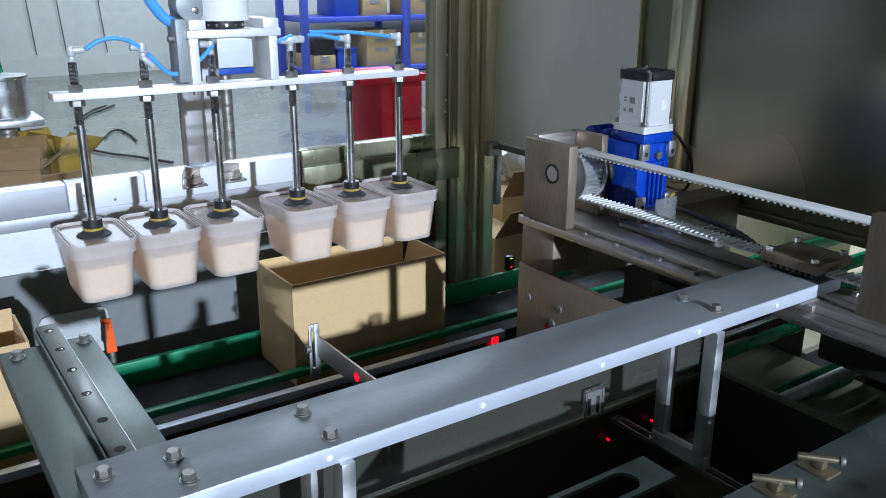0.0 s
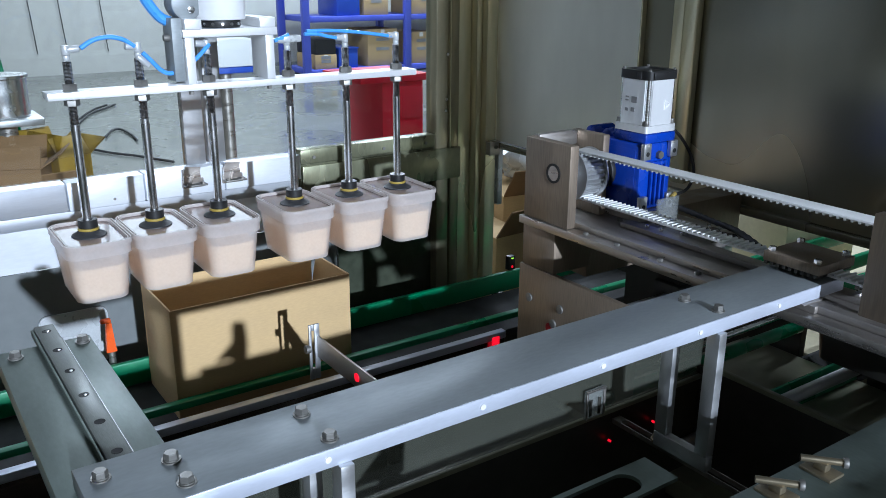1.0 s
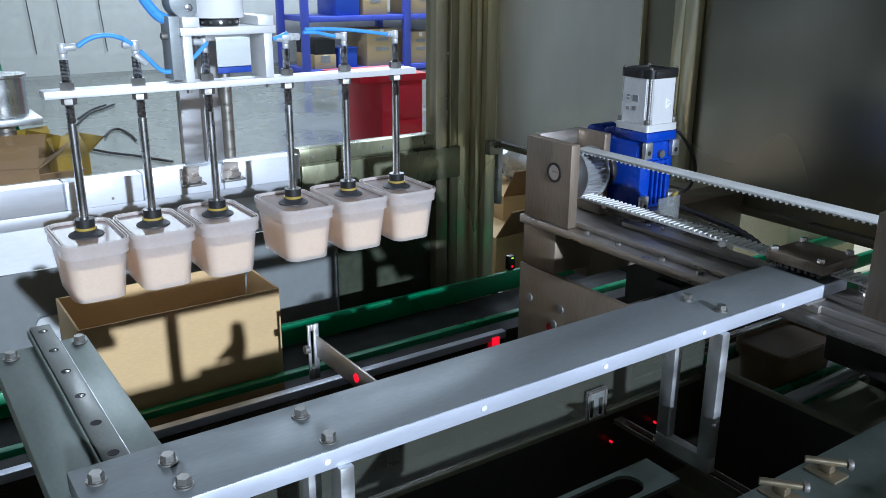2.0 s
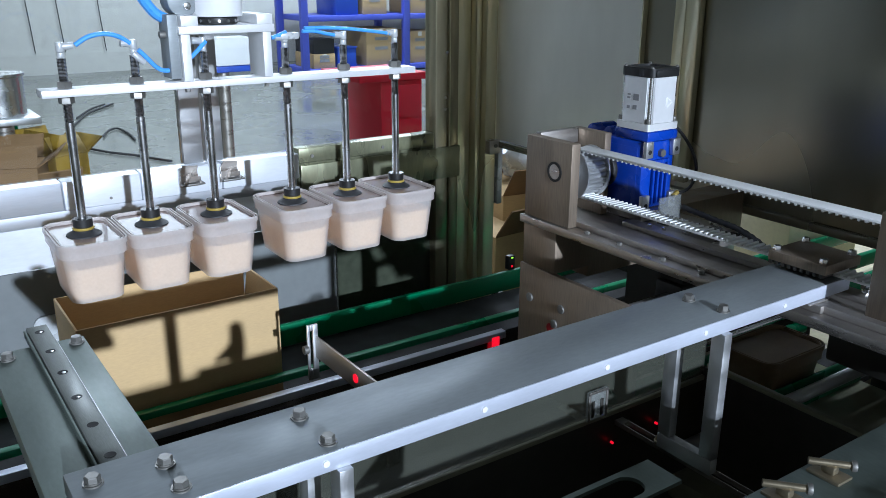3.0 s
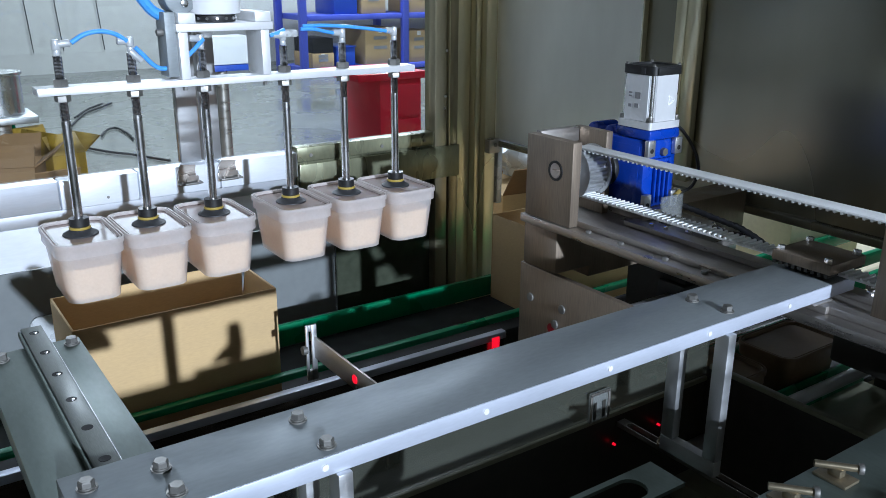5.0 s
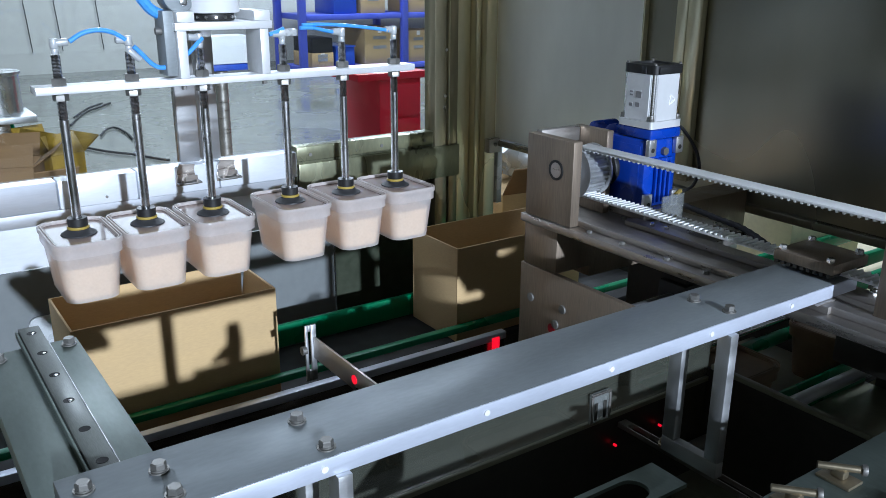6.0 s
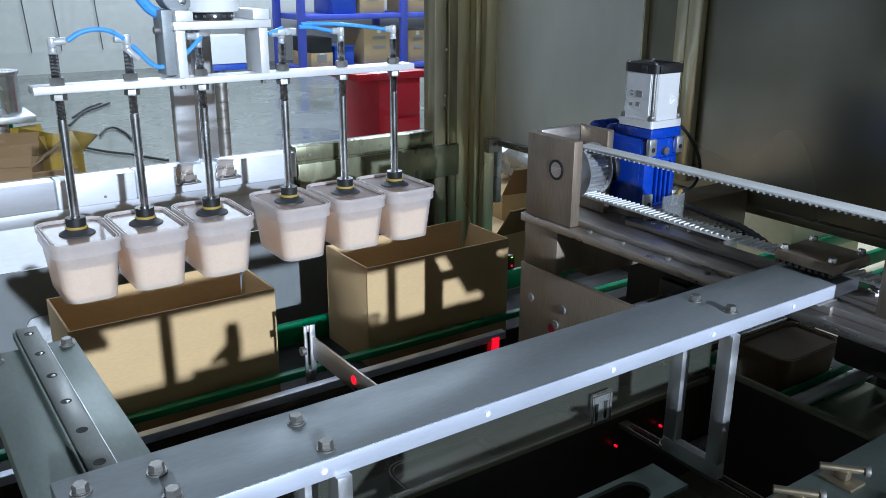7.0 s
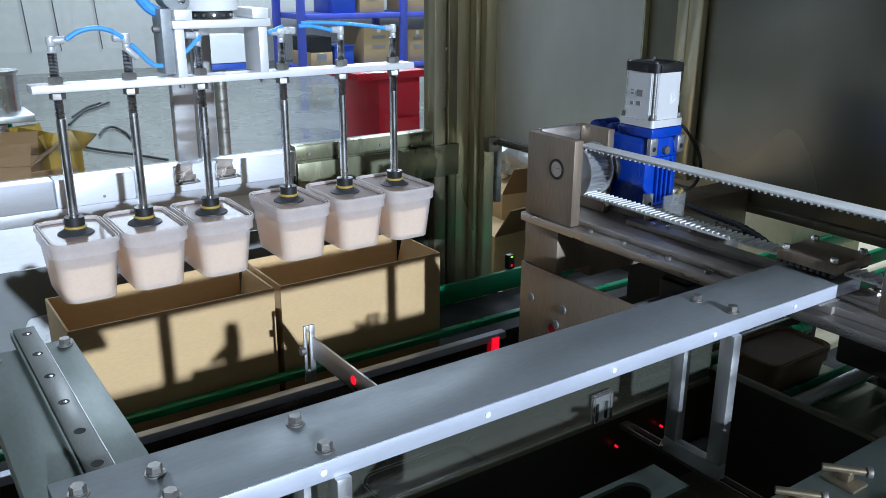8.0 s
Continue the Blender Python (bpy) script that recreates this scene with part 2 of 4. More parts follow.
def loop_rect(w, d, r, n=5):
    """A rounded rectangle about the origin."""
    out = []
    for cx, cy, a0 in ((w / 2 - r, d / 2 - r, 0), (-w / 2 + r, d / 2 - r, 90), (-w / 2 + r, -d / 2 + r, 180), (w / 2 - r, -d / 2 + r, 270)):
        for k in range(n + 1):
            a = radians(a0 + 90 * k / n)
            out.append((cx + r * math.cos(a), cy + r * math.sin(a)))
    return out


def stack(bm, levels, n=5, close=(True, True)):
    """Rounded rectangles (w, d, r, z) joined from level to level."""
    rings = [[bm.verts.new((x, y, z)) for x, y in loop_rect(w, d, r, n)] for w, d, r, z in levels]
    k = len(rings[0])
    for a, b in zip(rings, rings[1:]):
        for j in range(k):
            bm.faces.new((a[j], a[(j + 1) % k], b[(j + 1) % k], b[j]))
    if close[0]:
        bm.faces.new(list(reversed(rings[0])))
    if close[1]:
        bm.faces.new(rings[-1])
    return bm


def mesh_of(name, bm, material, smooth=True):
    me = bpy.data.meshes.new(name)
    bm.normal_update()
    bm.to_mesh(me)
    bm.free()
    me.materials.append(material)
    if smooth:
        me.shade_smooth()
        me.set_sharp_from_angle(angle=radians(35))
    return me


def part(name, bm, material, parent, label=""):
    """One mesh under a thing or a part; bm is in the thing's own space."""
    ob = new(name, mesh_of(name, bm, material))
    ob.parent = parent
    return tagged(ob, label)


def share(name, me, parent, m):
    """One more piece on a mesh that already exists."""
    ob = new(name, me)
    ob.parent = parent
    ob.matrix_basis = m
    return ob


def thing(name, label, category, group="", at=(0, 0, 0), kind=""):
    ob = new(name)
    ob.empty_display_size = 0.05
    ob.location = at
    return tagged(ob, label, category, group, kind)


def solid(name, bm, material, label, category="", group="", kind="", at=(0, 0, 0)):
    ob = new(name, mesh_of(name, bm, material))
    ob.location = at
    return tagged(ob, label, category, group, kind)


def B():
    return bmesh.new()


def hexagon(bm, at, r, h, turn=0.0):
    """A hexagonal nut or bolt head with chamfered rim."""
    x, y, z = at
    lo = [(x + r * math.cos(radians(60 * k + turn)), y + r * math.sin(radians(60 * k + turn))) for k in range(6)]
    rings = []
    for f, hh in ((1, 0), (1, 0.8 * h), (0.86, h)):
        rings.append([bm.verts.new((x + (px - x) * f, y + (py - y) * f, z + hh)) for px, py in lo])
    for a, b in zip(rings, rings[1:]):
        for k in range(6):
            bm.faces.new((a[k], a[(k + 1) % 6], b[(k + 1) % 6], b[k]))
    bm.faces.new(list(reversed(rings[0]))), bm.faces.new(rings[-1])
    return bm

# ---- hall ----
solid("floor", bx(B(), -6, 14, -3.2, 13.2, -0.1, 0), CONCRETE, "smooth grey concrete workshop floor", kind="structure")
north = B()
bx(north, -6, 1.5, 13.0, 13.2, 0, 5)
bx(north, 5.3, 14, 13.0, 13.2, 0, 5)
bx(north, 1.5, 5.3, 13.0, 13.2, 0, 3.5)
bx(north, 1.5, 5.3, 13.0, 13.2, 4.7, 5)
solid("wall_north", north, PLASTER, "pale grey painted hall wall", kind="structure")
# High window out of view, added with a glowing sheet as a light source.
high = thing("window_2", "unseen high hall window added in grey frames", "window", kind="structure", at=(3.4, 13.1, 3.5))
for x in (-1.87, -0.63, 0.63, 1.87):
    part("window_frame", bx(B(), x - 0.028, x + 0.028, -0.03, 0.03, 0.001, 1.199), WHITE, high)
solid("backdrop", bx(B(), 1.0, 5.8, 13.6, 13.62, 3.0, 4.99), GLOW_SHEET, "unseen glowing sheet added beyond the high window", kind="structure")
solid("wall_east", bx(B(), 13.8, 14, -3, 13.0, 0, 5), PLASTER, "pale grey painted hall wall", kind="structure")
solid("wall_west", bx(B(), -6, -5.8, -3, 13.0, 0, 5), PLASTER, "pale grey painted hall wall", kind="structure")
# Unseen wall behind the camera; its added opening lets in and bounds the sunlight.
south = B()
bx(south, 0.70, 14, -3.2, -3.0, 0, 5)
bx(south, -6, -1.35, -3.2, -3.0, 0, 5)
bx(south, -1.35, 0.70, -3.2, -3.0, 3.1, 5)
bx(south, -1.35, 0.70, -3.2, -3.0, 0, 1.3)
solid("wall_south", south, PLASTER, "unseen pale grey hall wall with an opening added for the sun", kind="structure")
solid("ceiling", bx(B(), -6, 14, -3.2, 13.2, 5.0, 5.1), CEIL, "grey sheet hall ceiling", kind="structure")

# ---- machine enclosure ----
XW, YB = 1.65, 2.15
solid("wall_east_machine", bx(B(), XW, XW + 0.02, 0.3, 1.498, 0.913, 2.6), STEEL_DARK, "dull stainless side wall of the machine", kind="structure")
solid("wall_east_panel", bx(B(), XW, XW + 0.02, 1.50, 2.10, 0.913, 2.6), STEEL_GLEAM, "stainless side panel of the machine, lightened for hall reflections", kind="structure")
for k, (y0, y1, z1) in enumerate(((1.20, 1.50, 0.890), (0.3, 0.80, 0.890), (0.80, 0.96, 0.558), (0.96, 1.20, 0.765), (1.50, 2.10, 0.40))):
    solid("wall_east_lower_%d" % (k + 1), bx(B(), XW, XW + 0.02, y0 + 0.001, y1 - 0.001, 0.0, z1), DARKFRAME, "dark painted lower side wall", kind="structure")
E1 = B()
bx(E1, XW - 0.018, XW - 0.002, 1.495, 1.50, 0.93, 2.6, 0.001)
bx(E1, XW - 0.012, XW - 0.002, 1.368, 1.402, 0.93, 2.6, 0.003)
bx(E1, XW - 0.022, XW - 0.002, 1.318, 1.362, 0.93, 2.6, 0.006)
solid("trim_wall_channels", E1, POST, "folded stainless wall channels", kind="structure")
solid("trim_wall_edge", bx(B(), XW - 0.012, XW + 0.03, 0.3, 2.10, 0.892, 0.911, 0.003), STEEL_DARK, "folded stainless edge over the wall openings", kind="structure")
post = B()
bx(post, 1.527, 1.579, YB - 0.012, YB + 0.03, 0, 2.6, 0.004)
bx(post, 1.581, 1.602, YB - 0.038, YB + 0.03, 0, 2.6, 0.005)
bx(post, 1.604, 1.648, YB - 0.060, YB + 0.03, 0, 2.6, 0.006)
bx(post, 1.4835, 1.4875, YB - 0.036, YB + 0.02, 0.84, 2.6, 0.001)
solid("trim_corner_post", post, POST, "folded stainless corner post", kind="structure")
jamb = B()
bx(jamb, 1.437, 1.482, YB - 0.03, YB + 0.03, 0, 2.6, 0.004)
bx(jamb, 1.489, 1.524, YB - 0.028, YB + 0.03, 0, 2.6, 0.006)
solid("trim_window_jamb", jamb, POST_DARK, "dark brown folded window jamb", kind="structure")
latch = thing("corner_latch", "small steel latch block on the corner post", "latch", at=(1.625, YB - 0.075, 0.895))
part("block", bx(B(), -0.022, 0.020, -0.012, 0.012, -0.022, 0.022, 0.002), STEEL, latch)
part("pin", cyl(B(), (0.0, -0.016, 0.004), (0.0, -0.0125, 0.004), 0.006, n=14), BOLT, latch)
for x, z in ((1.470, 1.02), (1.472, 1.055), (1.476, 1.19)):
    stud = thing("jamb_screw", "small bright screw in the window jamb", "screw", "screws in the window jamb", at=(x, YB - 0.0302, z))
    part("head", cyl(B(), (0, -0.003, 0), (0, 0, 0), 0.0045, n=12), CHROME, stud)
solid("trim_back_rail", bx(B(), 0.98, 1.436, YB - 0.026, YB + 0.02, 0.908, 0.950, 0.004), OLIVE, "dark olive steel rail under the window", kind="structure")
solid("trim_back_rail_lower", bx(B(), 0.98, 1.524, YB - 0.038, YB - 0.0305, 0.806, 0.904, 0.003), OLIVE, "dark olive steel plate under the window rail", kind="structure")
solid("trim_back_rail_web", bx(B(), 0.98, 1.436, YB - 0.022, YB + 0.012, 0.802, 0.9075), OLIVE, "dark olive web behind the window rail", kind="structure")
solid("trim_opening_post", bx(B(), 1.654, 1.674, 2.085, 2.130, 0.70, 0.890, 0.003), FITTING, "pale edge post of the side opening", kind="structure")
for x in (1.02, 1.12, 1.25, 1.40):
    stud = thing("rail_screw", "small dull screw in the window rail", "screw", "screws in the window rail", at=(x, YB - 0.0262, 0.926))
    part("head", cyl(B(), (0, -0.003, 0), (0, 0, 0), 0.005, n=12), BOLT, stud)
solid("wall_back_guard", bx(B(), -1.4, 1.098, YB + 0.004, YB + 0.016, 0.30, 0.722), PALEPANEL, "grey glossy guard panel behind the conveyor", kind="structure")
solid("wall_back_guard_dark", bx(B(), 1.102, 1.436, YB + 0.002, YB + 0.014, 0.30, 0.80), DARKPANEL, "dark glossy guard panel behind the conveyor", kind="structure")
solid("trim_back_strip", bx(B(), -1.4, 0.978, YB - 0.012, YB + 0.016, 0.832, 0.864, 0.002), SILL, "bright metal strip under the sill", kind="structure")
solid("wall_back_plate", bx(B(), -1.4, 1.098, YB - 0.002, YB + 0.014, 0.726, 0.830), BRIGHT_SHEET, "plain bright metal sheet below the window", kind="structure")
sill = thing("window_sill", "bright folded metal window sill in lengths", "window sill", kind="structure")
for a, b in ((-1.4, 0.36), (0.363, 0.545), (0.548, 0.755), (0.758, 0.978)):
    # The leftmost length is greyer, the other lengths whiter.
    part("sill_length", bx(B(), a, b, YB - 0.03, YB + 0.02, 0.868, 0.938, 0.003), SILL if a < 0 else BRIGHT_SHEET, sill)
for x, z in ((0.40, 0.905), (0.47, 0.885)):
    stud = thing("sill_screw", "tiny dark screw in the window sill", "screw", "screws in the window sill", at=(x, YB - 0.0302, z))
    part("head", cyl(B(), (0, -0.002, 0), (0, 0, 0), 0.0035, n=12), BOLT, stud)
win = thing("window_1", "clear acrylic machine windows in thin metal frames", "window", kind="structure", at=(0, YB, 0.94))
for a, b in ((-1.4, 0.663), (0.771, 1.45)):
    pane = part("pane", bx(B(), a, b, 0, 0.006, 0.003, 1.7), WINDOW, win, "clear acrylic sheet")
    pane.visible_shadow = False
part("window_frame", bx(B(), 0.664, 0.716, -0.012, 0.018, 0.002, 1.7, 0.002), ALU, win, "bright steel mullion")
part("window_frame", bx(B(), 0.724, 0.77, -0.012, 0.018, 0.002, 1.7, 0.002), ALU, win, "bright steel mullion")


def window_clamp(x):
    c = thing("window_clamp", "small bright toggle clamp on the window sill", "clamp", "clamps at the window", at=(x, YB - 0.035, 0.90))
    part("base", bx(B(), -0.028, 0.028, -0.004, 0.004, -0.012, 0.012, 0.002), STEEL, c)
    part("body", prism(B(), [(-0.026, 0.0), (0.010, 0.0), (0.020, 0.042), (-0.018, 0.046), (-0.027, 0.030)], "y", -0.010, -0.006), STEEL, c, "bright bent plate")
    part("foot", bx(B(), -0.028, 0.030, -0.030, -0.0055, -0.004, 0.0005, 0.001), BOLT, c)
    part("lever", prism(B(), [(-0.012, 0.004), (0.014, 0.010), (0.012, 0.032), (-0.002, 0.028)], "y", -0.026, -0.0105), STEEL, c, "folded clamp lever")
    for sx in (-0.018, 0.020):
        part("screw", cyl(B(), (sx, -0.022, 0.0006), (sx, -0.022, 0.005), 0.0045, n=12), STEEL, c)
    return c


for x in (0.668, 0.775):
    window_clamp(x)

# Unseen sheets added to block light; the front panel's top sets the sun's lower edge.
door = thing("front_light_blocker", "unseen sheet front added to cut the sunlight", "frame", at=(0, -0.24, 0))
part("front_panel", bx(B(), -1.42, 1.62, -0.004, 0.004, 0.0, 1.037), STEEL_DARK, door)
part("head_panel", bx(B(), -1.42, 1.62, -0.004, 0.004, 2.30, 2.6), STEEL_DARK, door)
solid("roof_machine", bx(B(), -1.42, 1.68, -0.3, 2.2, 2.602, 2.63), STEEL_DARK, "unseen sheet roof added to keep light off the machine", kind="structure")
solid("wall_west_machine", bx(B(), -1.44, -1.42, -0.3, 2.2, 0.0, 2.6), STEEL_DARK, "unseen sheet side wall added to close the machine", kind="structure")

solid("floor_machine", bx(B(), -1.4, 1.64, -0.2, 2.12, 0.26, 0.28), DARKFRAME, "dark painted deck of the machine", kind="structure")

# ---- conveyor ----
ZB = 0.47
conv = thing("box_conveyor", "dark box conveyor with green side guides", "conveyor", at=(0, 1.8, 0))
part("belt", bx(B(), -1.4, 3.4, -0.12, 0.12, ZB - 0.02, ZB, 0.004), BLACKBELT, conv)
part("bed", bx(B(), -1.4, 3.4, -0.11, 0.11, ZB - 0.12, ZB - 0.024), DARKFRAME, conv)
part("front_guide", bx(B(), -1.4, 3.4, -0.150, -0.128, 0.514, 0.532, 0.004), GREEN, conv, "slim green plastic guide")
part("back_guide", bx(B(), -1.4, 3.4, 0.118, 0.134, 0.470, 0.532, 0.004), GREEN, conv, "tall green plastic guide")
# The rail's sunlit gleam is put into its pale colour.
part("rail", bx(B(), -1.4, 1.285, -0.236, -0.214, 0.5125, 0.532, 0.002), MILLED, conv, "polished steel rail")
part("side_strip", bx(B(), -1.4, 1.285, -0.230, -0.214, 0.45, 0.512, 0.002), DARKMIRROR, conv, "dark polished strip")
for x in (-1.2, 0.9, 2.9):
    for y in (-0.1, 0.1):
        part("leg", bx(B(), x - 0.02, x + 0.02, y - 0.02, y + 0.02, 0, ZB - 0.12), DARKFRAME, conv)


def carton(label):
    """An open cardboard box without flaps, its corner under the long front at the origin."""
    L, D, H, w = 0.437, 0.215, 0.262, 0.005
    c = thing("cardboard_box", label, "box", "boxes on the conveyor")
    part("front", bx(B(), 0, L, 0, w, 0, H, 0.0012), CARD, c)
    part("back", bx(B(), 0, L, D - w, D, 0, H, 0.0012), CARD, c)
    part("side", bx(B(), 0, w, w, D - w, 0, H, 0.0012), CARD, c)
    part("side", prism(B(), [(w, 0), (D - w, 0), (D - w, 0.165), (D - w - 0.007, 0.172), (D - w - 0.038, H), (w, H)], "x", L - w, L), CARD, c, "cardboard end gaping at one corner")
    # The bottom takes the darker board, so the shade inside is coloured in.
    part("bottom", bx(B(), w, L - w, w, D - w, 0.002, 0.008), CARD_SHADED, c)
    return c


box_a = carton("open empty kraft cardboard box riding on the conveyor")
box_c = carton("open kraft cardboard box leaving on the conveyor")
box_b = carton("open kraft cardboard box following on the conveyor")

# ---- front beam and cross plate ----
beam = thing("front_beam", "long flat brushed aluminium beam with edge holes", "beam", at=(0.6, 0.66, 0.98))
part("plate", bx(B(), -0.513, 0.55, -0.048, 0.05, 0, 0.02, 0.0012), ALU_PLATE, beam)
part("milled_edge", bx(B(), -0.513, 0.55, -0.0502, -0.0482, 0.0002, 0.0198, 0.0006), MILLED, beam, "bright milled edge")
for x in (0.294, 0.477, 0.654, 0.827, 0.992):
    h = cyl(B(), (x - 0.6, -0.0515, 0.010), (x - 0.6, -0.0495, 0.010), 0.0034, n=14)
    part("edge_screw", h, MARK_WHITE, beam, "bright screw set in the edge")


def bolt_mesh():
    b = B()
    cyl(b, (0, 0, 0), (0, 0, 0.0016), 0.0090, n=24)
    cyl(b, (0, 0, 0.0016), (0, 0, 0.0030), 0.0072, n=20)
    hexagon(b, (0, 0, 0.0030), 0.0070, 0.0058)
    return mesh_of("bolt", b, BOLT)


BOLT_MESH = bolt_mesh()
for x, y, turn in ((0.303, 0.685, 10), (0.305, 0.627, 40), (0.167, 0.675, 0), (0.167, 0.631, 25), (0.106, 0.680, 50), (0.877, 0.680, 5), (0.884, 0.629, 33)):
    share("bolt", BOLT_MESH, beam, pose(x - 0.6, y - 0.66, 0.0202, 0, 0, turn))

cross = thing("cross_plate", "flat grey aluminium cross plate with a drilled rail", "plate", at=(0.127, 0.85, 0.955))
part("plate", bx(B(), -0.056, 0.054, -0.3, 0.215, 0, 0.0235, 0.0012), DULL, cross)
rail_ob = part("drilled_rail", bx(B(), -0.006, 0.018, -0.138, 0.248, 0.024, 0.036, 0.001), RAIL_DARK, cross, "dark drilled steel rail")
part("edge_strip", bx(B(), -0.0095, -0.0065, -0.138, 0.248, 0.024, 0.033, 0.001), DULL, cross)
# Thin bright strip added as the highlight on the rail's right edge.
part("edge_strip", bx(B(), 0.0183, 0.0196, -0.138, 0.200, 0.024, 0.0345, 0.0004), ALU, cross, "edge highlight made as a bright strip")
# Flat black discs give the holes' shade; offset bright screws give their crescent glints.
for k, y in enumerate((0.225, 0.158, 0.091, 0.021, -0.048, -0.115)):
    hole = part("screw_hole", lathe(B(), [(0.0056, 0.0361), (0.0056, 0.0363), (0.0050, 0.0363), (0.0046, 0.03625)], 20, (0.006, y, 0)), BLACKBELT, rail_ob)
    if k < 4:
        part("sunk_screw", lathe(B(), [(0.0024, 0.0360), (0.0022, 0.0368), (0.0012, 0.0371)], 14, (0.0070, y - 0.0016, 0)), CHROME, rail_ob)
for x, y in ((0.042, 0.196), (-0.037, 0.190)):
    share("bolt", BOLT_MESH, cross, pose(x, y, 0.0238, 0, 0, 15))


def bracket(x):
    u = thing("hanging_bracket", "U-shaped aluminium bracket hanging under the beam", "bracket", "brackets under the beam", at=(x, 0.655, 0.98))
    part("leg", bx(B(), -0.0075, 0.0075, -0.051, -0.030, -0.185, 0.0, 0.001), ALU, u)
    part("leg", bx(B(), -0.0075, 0.0075, 0.022, 0.043, -0.185, 0.0, 0.001), ALU, u)
    part("foot", bx(B(), -0.0075, 0.0075, -0.051, 0.043, -0.208, -0.1855, 0.001), ALU, u)
    return u


bracket(0.868)
bracket(0.312)

# ---- sensor arm ----
arm = thing("sensor_arm", "thin steel arm with an upright slotted end beside the conveyor", "bracket", at=(0.684, 1.368, 0.537))
part("bar", bx(B(), 0.001, 0.006, -0.22, 0.080, 0.125, 0.172, 0.001), STEEL, arm)
part("upright", bx(B(), -0.0035, 0.008, 0.0805, 0.086, 0.075, 0.198, 0.001), ALU, arm)
part("upright", bx(B(), -0.016, -0.010, 0.0805, 0.086, 0.075, 0.198, 0.001), ALU, arm)
part("upright_end", bx(B(), -0.0098, -0.0037, 0.0805, 0.086, 0.185, 0.198, 0.001), ALU, arm)
part("upright_end", bx(B(), -0.0098, -0.0037, 0.0805, 0.086, 0.075, 0.100, 0.001), ALU, arm)
part("screw", cyl(B(), (-0.024, 0.084, 0.145), (-0.0142, 0.084, 0.145), 0.009, n=12), BOLT, arm)
part("light_spot", cyl(B(), (-0.0004, -0.09, 0.148), (0.0008, -0.09, 0.148), 0.009, n=16), LED_RED, arm, "red laser light spot")
part("post", bx(B(), -0.012, 0.008, -0.235, -0.2205, -0.537, 0.172, 0.001), STEEL, arm)

# ---- guard well under the beam ----
well = thing("guard_well", "dark guard trough with a hazy clear sheet below the beam", "guard", at=(0.5, 0.80, 0.45))
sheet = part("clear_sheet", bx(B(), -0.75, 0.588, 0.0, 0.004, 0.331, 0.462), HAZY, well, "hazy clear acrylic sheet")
sheet.visible_shadow = False
part("rear_wall", bx(B(), -0.75, 0.588, 0.001, 0.008, -0.2, 0.321), DARKFRAME, well)
part("rim", bx(B(), -0.75, 0.588, -0.004, 0.008, 0.322, 0.330, 0.001), SMOKED, well)
part("side_wall", bx(B(), 0.589, 0.596, -0.45, 0.008, -0.2, 0.343), DARKFRAME, well)
part("side_rim", bx(B(), 0.588, 0.598, -0.45, -0.005, 0.344, 0.352, 0.001), SMOKED, well)
part("floor_sheet", bx(B(), -0.75, 0.588, -0.45, 0.0, -0.21, -0.2005), DARKFRAME, well)
part("prop", bx(B(), 0.56, 0.58, -0.02, -0.001, -0.45, -0.21), DARKFRAME, well)
part("prop", bx(B(), -0.74, -0.72, -0.02, -0.001, -0.45, -0.21), DARKFRAME, well)
clip = thing("sheet_clip", "small slotted clear plastic clip on the sheet edge", "clip", at=(0.833, 0.7955, 0.805))
part("plate", bx(B(), -0.020, 0.020, -0.004, 0.000, -0.024, 0.024, 0.001), CLEARISH, clip)
part("frame_bar", bx(B(), -0.020, 0.020, -0.0062, -0.0042, 0.020, 0.024, 0.0006), STEEL, clip)
for x in (-0.018, 0.018):
    part("frame_bar", bx(B(), x - 0.002, x + 0.002, -0.0062, -0.0042, -0.024, 0.0195, 0.0006), STEEL, clip)
for x in (-0.010, 0.008):
    part("slot", bx(B(), x - 0.003, x + 0.003, -0.0055, -0.0042, -0.020, 0.008, 0.0005), DARKFRAME, clip)

slot = thing("slotted_plate", "pale metal plate with a long rounded slot", "plate", at=(0.6, 0.67, 0.745))


def slotted(L, W, T, l, w):
    """A plate with one long rounded slot through it."""
    b = B()
    n = 12
    inner = []
    for s in (1, -1):
        for k in range(n + 1):
            a = radians(-90 + 180 * k / n) if s > 0 else radians(90 + 180 * k / n)
            inner.append((s * (l / 2 - w / 2) + w / 2 * math.cos(a), w / 2 * math.sin(a)))
    outer = []
    for x, y in inner:
        k = max(abs(x) / (L / 2), abs(y) / (W / 2))
        outer.append((x / k, y / k))
    rings = []
    for pts, z in ((inner, 0), (inner, T), (outer, T), (outer, 0)):
        rings.append([b.verts.new((x, y, z)) for x, y in pts])
    m = len(inner)
    for i in range(4):
        a, c = rings[i], rings[(i + 1) % 4]
        for j in range(m):
            b.faces.new((a[j], a[(j + 1) % m], c[(j + 1) % m], c[j]))
    bmesh.ops.recalc_face_normals(b, faces=b.faces[:])
    return b


part("sheet", slotted(0.5, 0.10, 0.006, 0.40, 0.045), DULL, slot)
sbar = thing("slotted_bar", "dark slotted adjusting bar under the bracket", "bar", at=(0.885, 0.665, 0.755))
sl = slotted(0.26, 0.046, 0.008, 0.23, 0.014)
bmesh.ops.rotate(sl, verts=sl.verts[:], matrix=Matrix.Rotation(radians(90), 3, "Z"))
part("bar", sl, STEEL, sbar)
